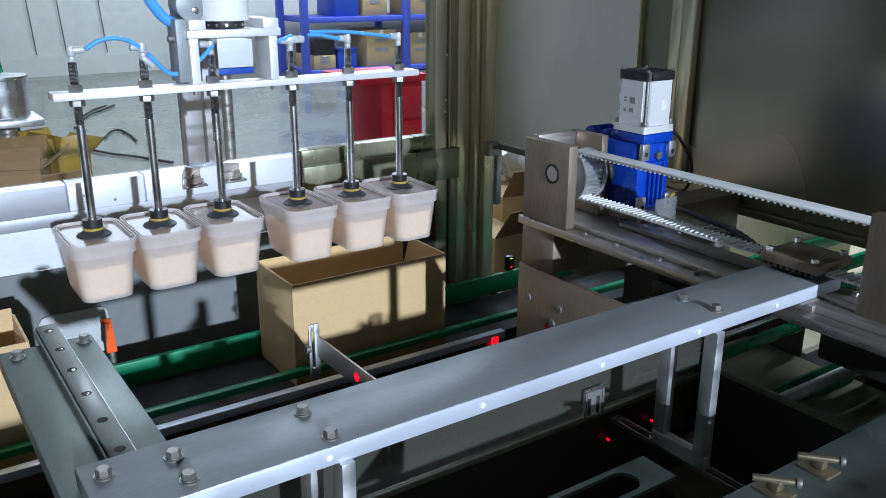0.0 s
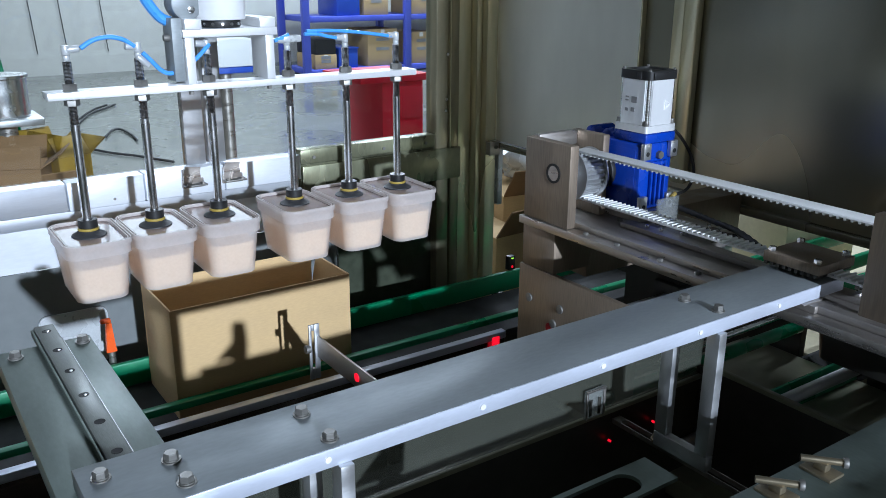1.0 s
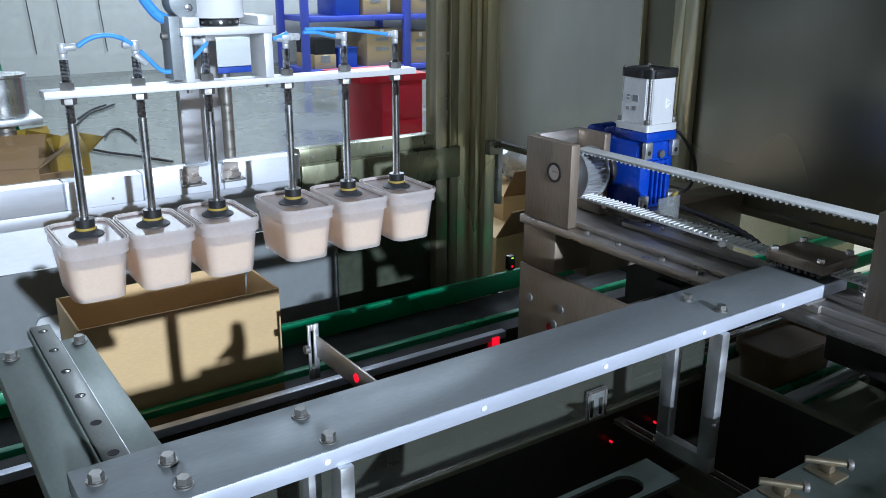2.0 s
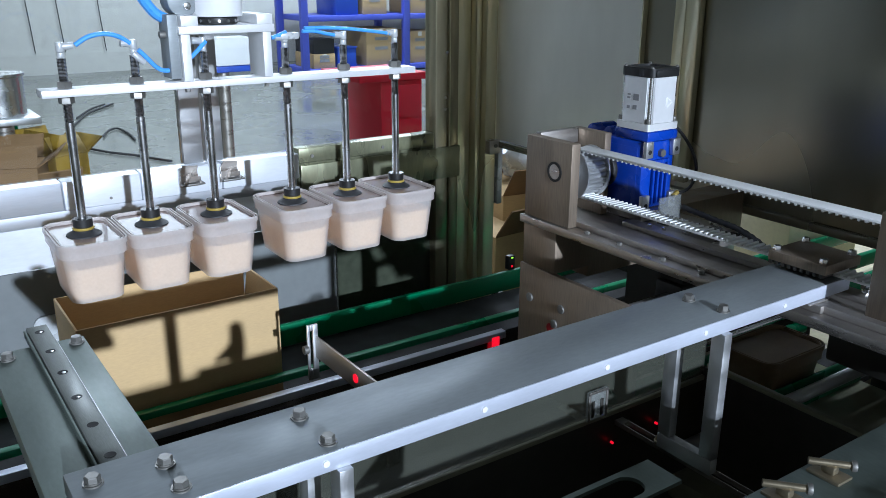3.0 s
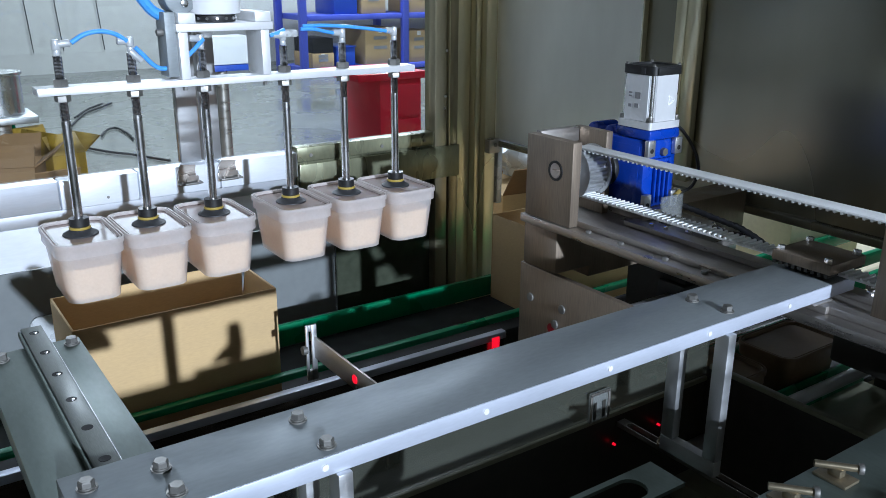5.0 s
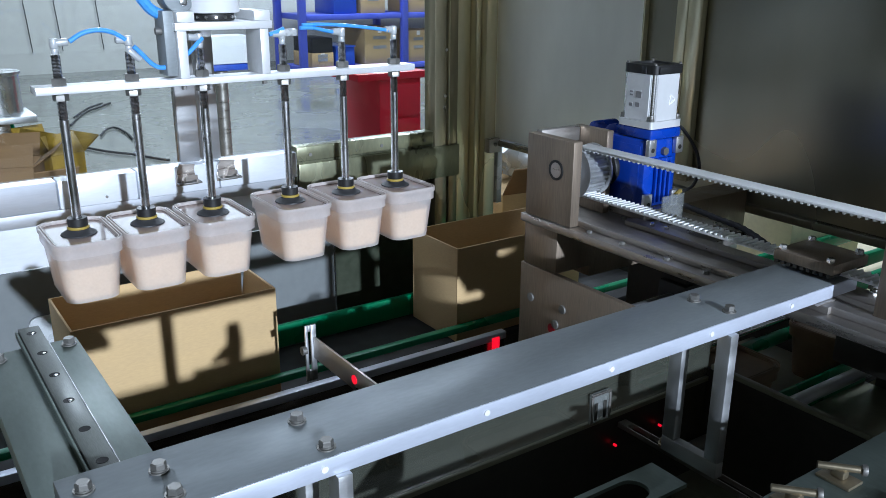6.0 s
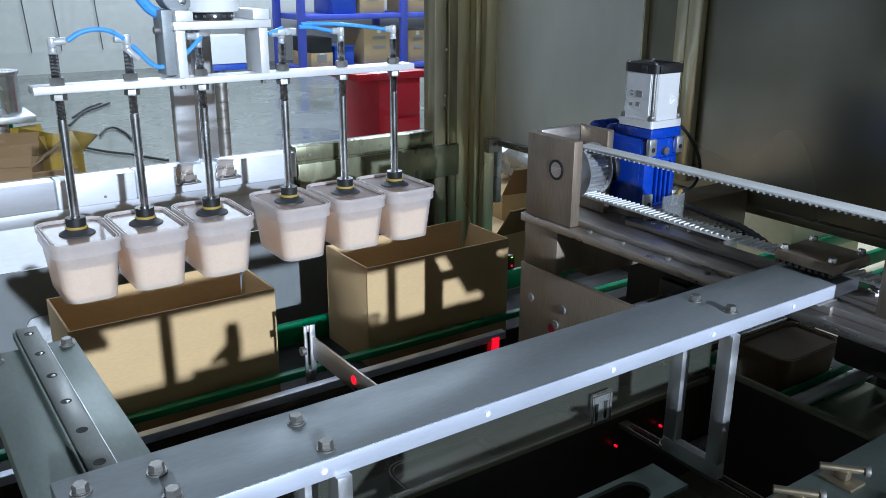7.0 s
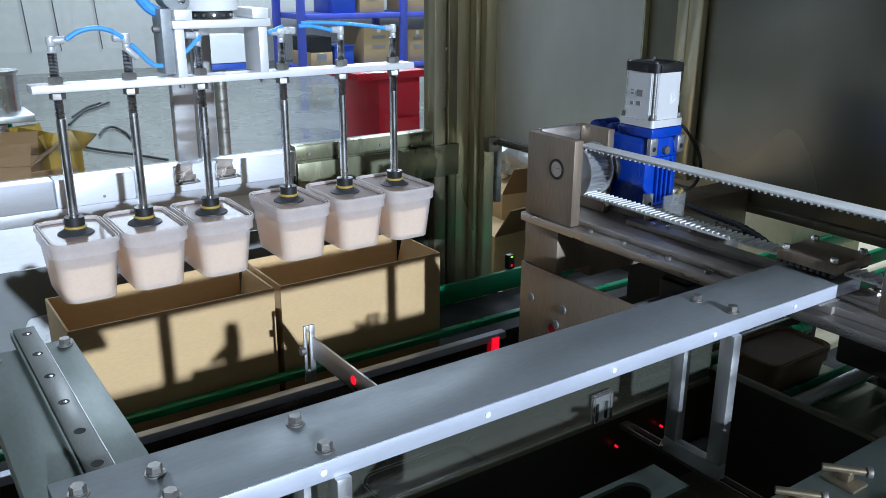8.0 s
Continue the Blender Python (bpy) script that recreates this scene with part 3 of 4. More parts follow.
for y in (-0.005, 0.045):
    nutb = B()
    cyl(nutb, (0, y, 0.0082), (0, y, 0.012), 0.010, n=18)
    hexagon(nutb, (0, y, 0.012), 0.0078, 0.008, 20)
    cyl(nutb, (0, y, 0.020), (0, y, 0.028), 0.0042, n=12)
    part("nut", nutb, BRASSY, sbar, "brassy clamping nut")

# ---- infeed conveyor ----
inf = thing("infeed_conveyor", "dark infeed conveyor with a green guide and polished rods", "conveyor", at=(1.33, 0.85, 0.0))
part("bed", bx(B(), -0.30, 0.31, -0.26, 0.24, 0.565, 0.605, 0.002), SMOKED, inf)
part("belt", bx(B(), 0.3105, 1.15, -0.03, 0.10, 0.591, 0.605, 0.002), BLACKBELT, inf)
part("bed", bx(B(), -0.80, -0.3005, -0.03, 0.24, 0.565, 0.605, 0.002), BLACKBELT, inf)
part("guide", cyl(B(), (-0.30, 0.115, 0.674), (0.31, 0.115, 0.674), 0.014, n=20), GREEN, inf, "green round guide")
for y in (0.15, 0.178):
    part("rod", cyl(B(), (-0.30, y, 0.69), (0.31, y, 0.69), 0.007, n=14), CHROME, inf, "polished steel rod")
part("roller", cyl(B(), (-0.30, -0.065, 0.662), (0.31, -0.065, 0.662), 0.013, n=20), ALU, inf, "worn steel roller")
part("guide", bx(B(), -0.30, 0.31, -0.035, -0.028, 0.6055, 0.668, 0.002), GREEN, inf)
for x in (-0.26, 0.27):
    for y in (-0.22, 0.2):
        part("leg", bx(B(), x - 0.02, x + 0.02, y - 0.02, y + 0.02, 0, 0.565), DARKFRAME, inf)

# ---- near beam with clamps ----
near = thing("near_beam", "grey aluminium front plate carrying toggle screws", "beam", at=(0.9, 0.390, 0.863))
part("plate", bx(B(), -0.57, 0.6, -0.06, 0.062, 0, 0.02, 0.0012), DULL, near)


def toggle(x, y):
    c = thing("toggle_screw", "small steel toggle screw on a base plate", "clamp", "toggle screws on the front plate", at=(x, y, 0.8832))
    part("base", bx(B(), -0.014, 0.014, -0.02, 0.02, 0, 0.004, 0.001), BRASSY, c)
    part("block", bx(B(), -0.006, 0.006, -0.008, 0.008, 0.0042, 0.014, 0.002), BRASSY, c)
    part("screw", cyl(B(), (-0.016, 0.018, 0.016), (0.014, -0.016, 0.016), 0.0042, n=12), BRASSY, c)
    part("cap", cyl(B(), (0.014, -0.016, 0.016), (0.018, -0.0205, 0.016), 0.0065, n=16, bev=0.001), BOLT, c)
    return c


toggle(0.827, 0.424)
toggle(0.746, 0.426)
# Unseen lever, added and shaped for the shadow it casts on the box.
handle = thing("shadow_lever", "unseen upright steel lever added to shadow the box", "clamp", at=(0.420, 0.425, 0.8832))
part("base", bx(B(), -0.016, 0.016, -0.02, 0.02, 0, 0.012, 0.002), STEEL, handle)
part("arm", prism(B(), [(-0.055, 0.0122), (0.020, 0.0122), (0.022, 0.050), (0.018, 0.092), (0.004, 0.098), (-0.012, 0.094), (-0.014, 0.050)], "y", -0.006, 0.006), STEEL, handle)

# ---- belt drive ----
drive = thing("belt_drive", "toothed belt drive on a long steel rail plate", "belt drive", at=(1.1, 0.8, 0.95))
part("rail_plate", bx(B(), -0.06, 0.09, -0.55, 0.435, 0, 0.016, 0.0012), STEEL, drive)
part("motor_plate", bx(B(), 0.0905, 0.215, 0.10, 0.435, 0, 0.0145, 0.0012), STEEL, drive)
part("guide_rail", bx(B(), -0.035, -0.005, -0.55, 0.40, 0.0165, 0.028, 0.001), STEEL, drive)
part("guide_rail", bx(B(), 0.045, 0.075, -0.55, 0.26, 0.0165, 0.026, 0.001), STEEL, drive)


def bearing(y0, y1, yc, dx=0.0):
    part("bearing_plate", bx(B(), -0.055 + dx, -0.034 + dx, y0, y1, 0.0165, 0.175, 0.0015), BROWN, drive, "brown-grey machined bearing plate")
    part("bearing_ring", ring(-0.0565 + dx, yc, 0.117, 0.019, 0.0145), BLACK, drive)
    part("bearing_cover", cyl(B(), (-0.0562 + dx, yc, 0.117), (-0.054 + dx, yc, 0.117), 0.0143, n=28), STEEL, drive)


def ring(x, y, z, r, ri):
    b = B()
    n = 32
    rings = []
    for rr, xx in ((r, x + 0.004), (r, x - 0.0005), (ri, x - 0.0005), (ri, x + 0.004)):
        rings.append([b.verts.new((xx, y + rr * math.cos(2 * math.pi * k / n), z + rr * math.sin(2 * math.pi * k / n))) for k in range(n)])
    for i in range(4):
        a, c = rings[i], rings[(i + 1) % 4]
        for j in range(n):
            b.faces.new((a[j], a[(j + 1) % n], c[(j + 1) % n], c[j]))
    bmesh.ops.recalc_face_normals(b, faces=b.faces[:])
    return b


bearing(0.30, 0.427, 0.344)
bearing(-0.385, -0.255, -0.32, 0.035)
part("back_plate", bx(B(), -0.0335, 0.065, 0.412, 0.427, 0.150, 0.178, 0.0012), STEEL, drive)
part("inner_plate", bx(B(), 0.0655, 0.082, 0.338, 0.427, 0.0165, 0.178, 0.0012), BROWN, drive)
ZP, RP = 0.1025, 0.044


def pulley(y):
    p = part("pulley", gear(y), ALU, drive, "toothed aluminium pulley")
    for x in (0.004, 0.059):
        part("flange", cyl(B(), (x - 0.0015, y, ZP), (x + 0.0015, y, ZP), RP + 0.006, n=36), ALU, p)
    part("shaft", cyl(B(), (-0.0335, y, ZP), (0.0655, y, ZP), 0.012, n=20), CHROME, p)


def gear(y):
    b = B()
    n = 28
    pts = []
    for k in range(n):
        for f, r in ((0.0, RP - 0.004), (0.35, RP - 0.004), (0.5, RP), (0.85, RP)):
            a = 2 * math.pi * (k + f) / n
            pts.append((y + r * math.cos(a), ZP + r * math.sin(a)))
    return prism(b, pts, "x", 0.006, 0.057)


pulley(0.363)
pulley(-0.32)
YF, YN = 0.363, -0.32


def belt_strip(z0, z1):
    return bx(B(), 0.018, 0.053, YN, YF, z0, z1, 0.0008)


belt = part("toothed_belt", belt_strip(ZP - RP - 0.004, ZP - RP), BELT, drive, "white toothed belt")
for yc, s in ((YF, 1), (YN, -1)):
    bw = B()
    pts = []
    for k in range(17):
        a = radians(-90 + 180 * k / 16)
        pts.append((yc + s * (RP + 0.004) * math.cos(a), ZP + (RP + 0.004) * math.sin(a)))
    for k in range(16, -1, -1):
        a = radians(-90 + 180 * k / 16)
        pts.append((yc + s * RP * math.cos(a), ZP + RP * math.sin(a)))
    prism(bw, pts, "x", 0.018, 0.053)
    part("belt_wrap", bw, BELT, belt)
part("upper_strand", belt_strip(ZP + RP, ZP + RP + 0.004), BELT, belt)
tooth = B()
prism(tooth, [(-0.0022, 0.0), (0.0022, 0.0), (0.0014, 0.003), (-0.0014, 0.003)], "x", 0.018, 0.053)
TOOTH = mesh_of("tooth", tooth, BELT)
n_t = 62
for k in range(n_t):
    y = YN + (YF - YN) * (k + 0.5) / n_t
    share("tooth", TOOTH, belt, pose(0, y, ZP - RP))
    share("tooth", TOOTH, belt, pose(0, y, ZP + RP, 0, 180, 0) @ Matrix.Translation((-0.071, 0, 0)))

clampp = thing("belt_clamp", "dark steel clamp plate gripping the toothed belt", "clamp", at=(1.135, 0.665, 1.0))
part("plate", bx(B(), -0.045, 0.045, -0.05, 0.045, 0.011, 0.026, 0.0012), BROWN, clampp, "brown toothed clamp plate")
for k in range(9):
    part("tooth", bx(B(), -0.045, 0.045, -0.046 + 0.0105 * k, -0.041 + 0.0105 * k, 0.006, 0.0112), DARKFRAME, clampp)
for x, y in ((-0.036, -0.04), (0.036, -0.04), (-0.036, 0.036), (0.036, 0.036)):
    part("bolt", hexagon(B(), (x, y, 0.0262), 0.0062, 0.007, 15), CHROME, clampp)

carr = thing("carriage", "steel slide carriage under the beam end", "carriage", at=(1.12, 0.655, 0.98))
part("block", bx(B(), -0.075, -0.028, -0.05, 0.05, -0.0018, -0.0002), STEEL, carr)
part("shoe", bx(B(), -0.062, -0.040, -0.06, 0.06, -0.0135, -0.0020, 0.001), STEEL, carr)
for x, y in ((0.045, -0.065), (0.07, -0.05), (0.06, -0.085)):
    nt = B()
    cyl(nt, (x, y, -0.0125), (x, y, 0.004), 0.0045, n=12)
    hexagon(nt, (x, y, -0.006), 0.0085, 0.007, 20)
    part("stud", nt, CHROME, carr)
mount = thing("drive_mount", "dark mounting block below the drive end", "mount", at=(1.22, 0.56, 0.0))
part("block", bx(B(), -0.09, 0.12, -0.09, 0.06, 0.868, 0.949, 0.006), DARKFRAME, mount)
part("post", bx(B(), 0.02, 0.06, -0.05, -0.01, 0.0, 0.868, 0.004), DARKFRAME, mount)
for x, y in ((-0.06, -0.0945), (-0.02, -0.0945)):
    part("stud", cyl(B(), (x, y, 0.90), (x, y + 0.006, 0.90), 0.009, n=12), BOLT, mount)
hose = thing("cable_hose", "black corrugated cable hose behind the belt", "hose", at=(1.26, 1.03, 0.945))
hb = tube(B(), [(0.040, 0.05, 0.040), (0.040, 0.0, 0.036), (0.040, -0.06, 0.030), (0.036, -0.12, 0.026), (0.010, -0.19, 0.018), (-0.02, -0.25, 0.006)], 0.0062, 12, 0.2)
part("bellows", hb, RUBBER, hose)
part("grip", bx(B(), 0.005, 0.035, 0.052, 0.060, 0.0225, 0.06, 0.002), STEEL, hose)
bolts = thing("plate_bolt", "small bright bolt in the rail plate", "bolt", "bolts in the rail plate", at=(1.055, 1.06, 0.966))
bolts_mesh = part("head", hexagon(B(), (0, 0, 0.0), 0.0055, 0.005), BOLT, bolts)
for x, y in ((1.055, 0.98), (1.055, 0.88), (1.055, 0.80), (1.158, 1.045), (1.175, 1.09)):
    copy_thing(bolts, pose(x, y, 0.966))
for x, y in ((1.158, 1.004), (1.163, 0.975), (1.205, 0.955)):
    st = thing("plate_stud", "bright steel stud with a nut on the rail plate", "stud", "studs on the rail plate", at=(x, y, 0.9662))
    sb = B()
    hexagon(sb, (0, 0, 0), 0.0085, 0.006, 12)
    cyl(sb, (0, 0, 0.006), (0, 0, 0.016), 0.0042, n=12, bev=0.001)
    part("stud", sb, CHROME, st)
stay = thing("hose_bracket", "clear plastic angle bracket holding the hose", "bracket", at=(1.245, 1.035, 0.9652))
part("wall", bx(B(), -0.030, 0.030, -0.002, 0.002, 0.0, 0.05, 0.001), CLEARISH, stay)
part("flange", bx(B(), -0.030, 0.030, -0.024, -0.0022, 0.0, 0.004, 0.001), CLEARISH, stay)

# ---- gear motor ----
gm = thing("gear_motor", "blue worm gearbox under a silver servo motor", "motor", at=(1.24, 1.13, 0.966))
gbx = part("gearbox", bx(B(), -0.045, 0.045, -0.062, 0.115, 0.02, 0.152, 0.008), BLUE, gm, "blue painted gearbox")
part("hub", cyl(B(), (-0.057, 0.033, 0.0865), (-0.044, 0.033, 0.0865), 0.036, n=32, bev=0.003), BLACK, gbx)
part("neck", bx(B(), -0.042, 0.042, -0.069, 0.018, 0.1525, 0.172, 0.005), BLUE, gbx)
part("side_rim", bx(B(), -0.046, -0.0452, -0.05, 0.10, 0.035, 0.14, 0.0003), BLUE, gbx)
for x in (-0.036, 0.038):
    for z in (0.034, 0.138):
        part("lug", bx(B(), x - 0.010, x + 0.010, -0.072, -0.0622, z - 0.016, z + 0.016, 0.002), ALU, gbx, "bare machined lug")
        part("hole", cyl(B(), (x, -0.0726, z - 0.004), (x, -0.0715, z - 0.004), 0.0045, n=14), BLACK, gbx)
for k in range(4):
    part("rib", bx(B(), -0.019 + 0.0125 * k, -0.014 + 0.0125 * k, -0.070, -0.0622, 0.03, 0.117, 0.0012), BLUE, gbx)
part("brace", bx(B(), -0.024, 0.028, -0.069, -0.0622, 0.109, 0.116, 0.0012), BLUE, gbx)
part("plug", cyl(B(), (0.004, -0.070, 0.128), (0.004, -0.0622, 0.128), 0.008, n=6), BOLT, gbx)
part("foot", bx(B(), -0.05, 0.06, -0.075, 0.11, 0.0005, 0.0195, 0.002), STEEL, gm)
fl = B()
stack(fl, [(0.083, 0.083, 0.005, 0.1725), (0.083, 0.083, 0.005, 0.186)])
bmesh.ops.translate(fl, verts=fl.verts[:], vec=(0, -0.026, 0))
part("flange", fl, ALU_WHITE, gm)
mot = B()
a, n = 0.039, 0.011
prism(mot, [(a - n, -a), (a - n, n - a - 0.003), (a - 0.003 - n + 0.003, n - a), (a, n - a), (a, a - n), (a - n, a - n), (a - n, a), (n - a, a), (n - a, a - n), (-a, a - n), (-a, n - a), (n - a - 0.003, n - a), (n - a, n - a - 0.003), (n - a, -a)], "z", 0.1865, 0.271)
rods = [(sx * (a - 0.0075), sy * (a - 0.0075) - 0.026) for sx in (-1, 1) for sy in (-1, 1)]
bmesh.ops.translate(mot, verts=mot.verts[:], vec=(0, -0.026, 0))
motor = part("motor_body", mot, ALU_WHITE, gm, "silver servo motor body")
cap = B()
stack(cap, [(0.080, 0.080, 0.012, 0.2715), (0.080, 0.080, 0.012, 0.288), (0.060, 0.060, 0.010, 0.2885), (0.058, 0.058, 0.010, 0.285)])
bmesh.ops.translate(cap, verts=cap.verts[:], vec=(0, -0.026, 0))
for px, py in rods:
    part("corner_rod", cyl(B(), (px, py, 0.1865), (px, py, 0.271), 0.0050, n=12), CHROME, gm, "polished corner rod")
    part("corner_bolt", cyl(B(), (px * 1.10, py + (py + 0.026) * 0.10, 0.1865), (px * 1.10, py + (py + 0.026) * 0.10, 0.1955), 0.0052, n=12, bev=0.001), BOLT, gm)
part("cap_lip", bx(B(), -0.030, 0.030, -0.0685, -0.0665, 0.273, 0.285, 0.0005), BLACK, gm)
part("cap_socket", bx(B(), -0.0415, -0.0402, -0.046, -0.034, 0.2725, 0.2845, 0.0005), RUBBER, gm)
for x, y in ((-0.034, -0.062), (0.034, -0.062), (-0.034, 0.006)):
    part("neck_bolt", cyl(B(), (x, y - 0.006, 0.149), (x, y - 0.006, 0.1535), 0.0055, n=6), BOLT, gm)
for y, z, r in ((0.045, 0.152, 0.014), (0.09, 0.150, 0.016)):
    part("casting_boss", cyl(B(), (-0.03, y, z), (0.03, y, z), r, n=20, bev=0.003), BLUE, gm)
part("hub_ring", cyl(B(), (-0.062, 0.033, 0.0865), (-0.0572, 0.033, 0.0865), 0.024, n=28, bev=0.001), CHROME, gm)
part("end_cap", cap, BLACK, gm, "black motor end cap")
for x in (-0.036, 0.036):
    for y in (-0.062, 0.010):
        share("bolt", BOLT_MESH, gm, Matrix.Translation((x, y, 0.1862)) @ Matrix.Scale(0.55, 4))
        share("cap_screw", BOLT_MESH, gm, Matrix.Translation((x * 0.92, -0.026 + (y + 0.026) * 0.92, 0.288)) @ Matrix.Scale(0.4, 4))
for y, z, w, h in ((-0.030, 0.233, 0.014, 0.012), (-0.012, 0.237, 0.008, 0.003), (-0.012, 0.231, 0.008, 0.003), (-0.028, 0.214, 0.010, 0.008), (-0.012, 0.213, 0.008, 0.006)):
    part("label_mark", bx(B(), -0.0398, -0.0389, y - w / 2, y + w / 2, z - h / 2, z + h / 2), MARK, motor)
tri = B()
tri_o = [(0.006, 0.215), (0.006, 0.233), (0.021, 0.224)]
for (x0, z0), (x1, z1) in zip(tri_o, tri_o[1:] + tri_o[:1]):
    cyl(tri, (x0, -0.0653, z0), (x1, -0.0653, z1), 0.0011, n=6)
part("warning_mark", tri, MARK_WHITE, motor, "white triangular mark")
part("cable", tube(B(), [(0.042, -0.045, 0.178), (0.066, -0.055, 0.160), (0.096, -0.065, 0.118), (0.102, -0.072, 0.080), (0.080, -0.077, 0.052), (0.042, -0.076, 0.044)], 0.0032), RUBBER, gm, "black motor cable")
part("cable_end", cyl(B(), (0.036, -0.075, 0.040), (0.048, -0.076, 0.048), 0.0045, n=12), YELLOW, gm)

# ---- suction gripper ----
YG, ZG = 1.71, 1.2
grip = thing("suction_gripper", "bright aluminium gripper bar with six suction rods", "gripper", at=(0.0, YG, 0.0))
part("bar", bx(B(), 0.274, 1.085, -0.025, 0.025, 1.195, 1.209, 0.0012), ALU_WHITE, grip)
RODS = (0.320, 0.452, 0.590, 0.768, 0.909, 1.043)
ZC = 0.922
rod_parts = []
for x in RODS:
    r = B()
    cyl(r, (x, 0, ZC + 0.03), (x, 0, 1.145), 0.0085, n=18)
    rod = part("rod", r, CHROME, grip, "polished steel rod")
    th = B()
    lathe(th, [(0.0078 + 0.0007 * (k % 2), 0.00125 * k) for k in range(96)], 14, (x, 0, 1.1455))
    part("thread", th, THREAD, rod, "dark threaded rod end")
    nut = B()
    hexagon(nut, (x, 0, 1.2095), 0.0145, 0.013, 20)
    hexagon(nut, (x, 0, 1.181), 0.0145, 0.0135, 45)
    part("nut", nut, BOLT, rod)
    cup = lathe(B(), [(0.013, 0.034), (0.0185, 0.034), (0.0185, 0.018), (0.017, 0.0175)][::-1], 24, (x, 0, ZC))
    part("collar", cup, BLACK, rod)
    part("seal", lathe(B(), [(0.020, 0.0125), (0.021, 0.015), (0.020, 0.0172)], 24, (x, 0, ZC)), YELLOW, rod, "yellow seal ring")
    part("suction_cup", lathe(B(), [(0.034, 0.0), (0.033, 0.003), (0.022, 0.009), (0.020, 0.0122)], 28, (x, 0, ZC)), RUBBER, rod, "black rubber suction cup")
    e = B()
    cyl(e, (x, 0, 1.2655), (x, 0, 1.275), 0.0066, n=14, bev=0.001)
    cyl(e, (x, 0, 1.275), (x, 0, 1.294), 0.0078, n=14, bev=0.003)
    s = 1 if x < 0.35 else -1
    cyl(e, (x, 0, 1.285), (x + s * 0.024, -0.003, 1.287), 0.0068, n=14, bev=0.0015)
    part("air_fitting", e, FITTING, rod, "pale elbow air fitting")
frame_p = B()
bx(frame_p, 0.538, 0.556, -0.03, 0.05, 1.2095, 1.30, 0.001)
part("upright", frame_p, ALU_WHITE, grip)
part("upright", bx(B(), 0.708, 0.726, -0.03, 0.05, 1.2095, 1.30, 0.001), ALU_WHITE, grip)
part("top_plate", bx(B(), 0.534, 0.734, -0.032, 0.09, 1.3005, 1.316, 0.001), ALU_WHITE, grip)
part("end_block", bx(B(), 0.540, 0.574, -0.03, 0.09, 1.3165, 1.336, 0.001), ALU_WHITE, grip)
part("end_block", bx(B(), 0.697, 0.731, -0.03, 0.09, 1.3165, 1.336, 0.001), ALU_WHITE, grip)
part("side_plate", bx(B(), 0.516, 0.537, -0.02, 0.035, 1.215, 1.338, 0.001), ALU_PLATE, grip)
part("hose", tube(B(), [(0.346, -0.005, 1.287), (0.370, -0.005, 1.301), (0.399, -0.005, 1.306), (0.426, -0.005, 1.300), (0.446, -0.005, 1.286)], 0.0045), BLUE_HOSE, grip, "blue air hose")
part("hose", tube(B(), [(0.460, -0.005, 1.274), (0.474, -0.005, 1.259), (0.492, -0.005, 1.239), (0.510, -0.005, 1.231), (0.535, -0.005, 1.237), (0.563, -0.005, 1.255), (0.584, -0.005, 1.274), (0.595, -0.005, 1.285)], 0.0045), BLUE_HOSE, grip, "blue air hose")
part("hose", tube(B(), [(0.737, -0.005, 1.286), (0.753, -0.005, 1.290), (0.771, -0.005, 1.297)], 0.0045), BLUE_HOSE, grip, "blue air hose")
part("hose", tube(B(), [(0.808, -0.005, 1.297), (0.839, -0.005, 1.296), (0.866, -0.005, 1.290), (0.888, -0.005, 1.286)], 0.004), BLUE_HOSE, grip, "blue air hose")
part("hose", tube(B(), [(0.813, -0.005, 1.303), (0.859, -0.005, 1.303), (0.919, -0.005, 1.299), (0.978, -0.005, 1.292), (1.027, -0.005, 1.285)], 0.004), BLUE_HOSE, grip, "blue air hose")
part("air_splitter", bx(B(), 0.757, 0.800, -0.010, 0.008, 1.281, 1.296, 0.004), FITTING, grip, "pale hose splitter")
part("hose_joiner", cyl(B(), (0.449, -0.005, 1.268), (0.470, -0.006, 1.248), 0.0062, n=14, bev=0.0015), FITTING, grip, "pale hose joiner")

for x in (0.36, 0.41, 0.515, 0.66, 0.835, 0.955, 1.01):
    part("slot", bx(B(), x - 0.017, x + 0.017, -0.014, -0.009, 1.2088, 1.2094), MARK_WHITE, grip, "bright slot")
for x in (0.548, 0.718):
    part("screw", hexagon(B(), (x, -0.012, 1.187), 0.0055, 0.0078), BOLT, grip)
part("side_screw", cyl(B(), (0.503, -0.005, 1.30), (0.5158, -0.005, 1.30), 0.007, n=12, bev=0.001), BOLT, grip)

wrist = thing("robot_wrist", "white robot wrist with a dark flange", "robot arm", at=(0.63, YG + 0.02, 1.317))
part("flange", cyl(B(), (0, 0, 0), (0, 0, 0.014), 0.042, n=36, bev=0.002), BLACK, wrist)
for k in range(14):
    a = radians(360 * k / 14)
    c, q = math.cos(a), math.sin(a)
    part("flange_screw", cyl(B(), (0.0415 * c, 0.0415 * q, 0.007), (0.0445 * c, 0.0445 * q, 0.007), 0.0032, n=10), CHROME, wrist)
part("housing", cyl(B(), (0, 0, 0.0145), (0, 0, 0.16), 0.053, n=40, bev=0.004), WHITE, wrist)
part("joint", cyl(B(), (-0.072, -0.02, 0.047), (-0.072, 0.03, 0.047), 0.032, n=32, bev=0.004), ALU_PLATE, wrist)
part("joint_bolt", cyl(B(), (-0.066, -0.026, 0.036), (-0.066, -0.0195, 0.036), 0.0075, n=14, bev=0.0015), CHROME, wrist, "bright joint bolt")
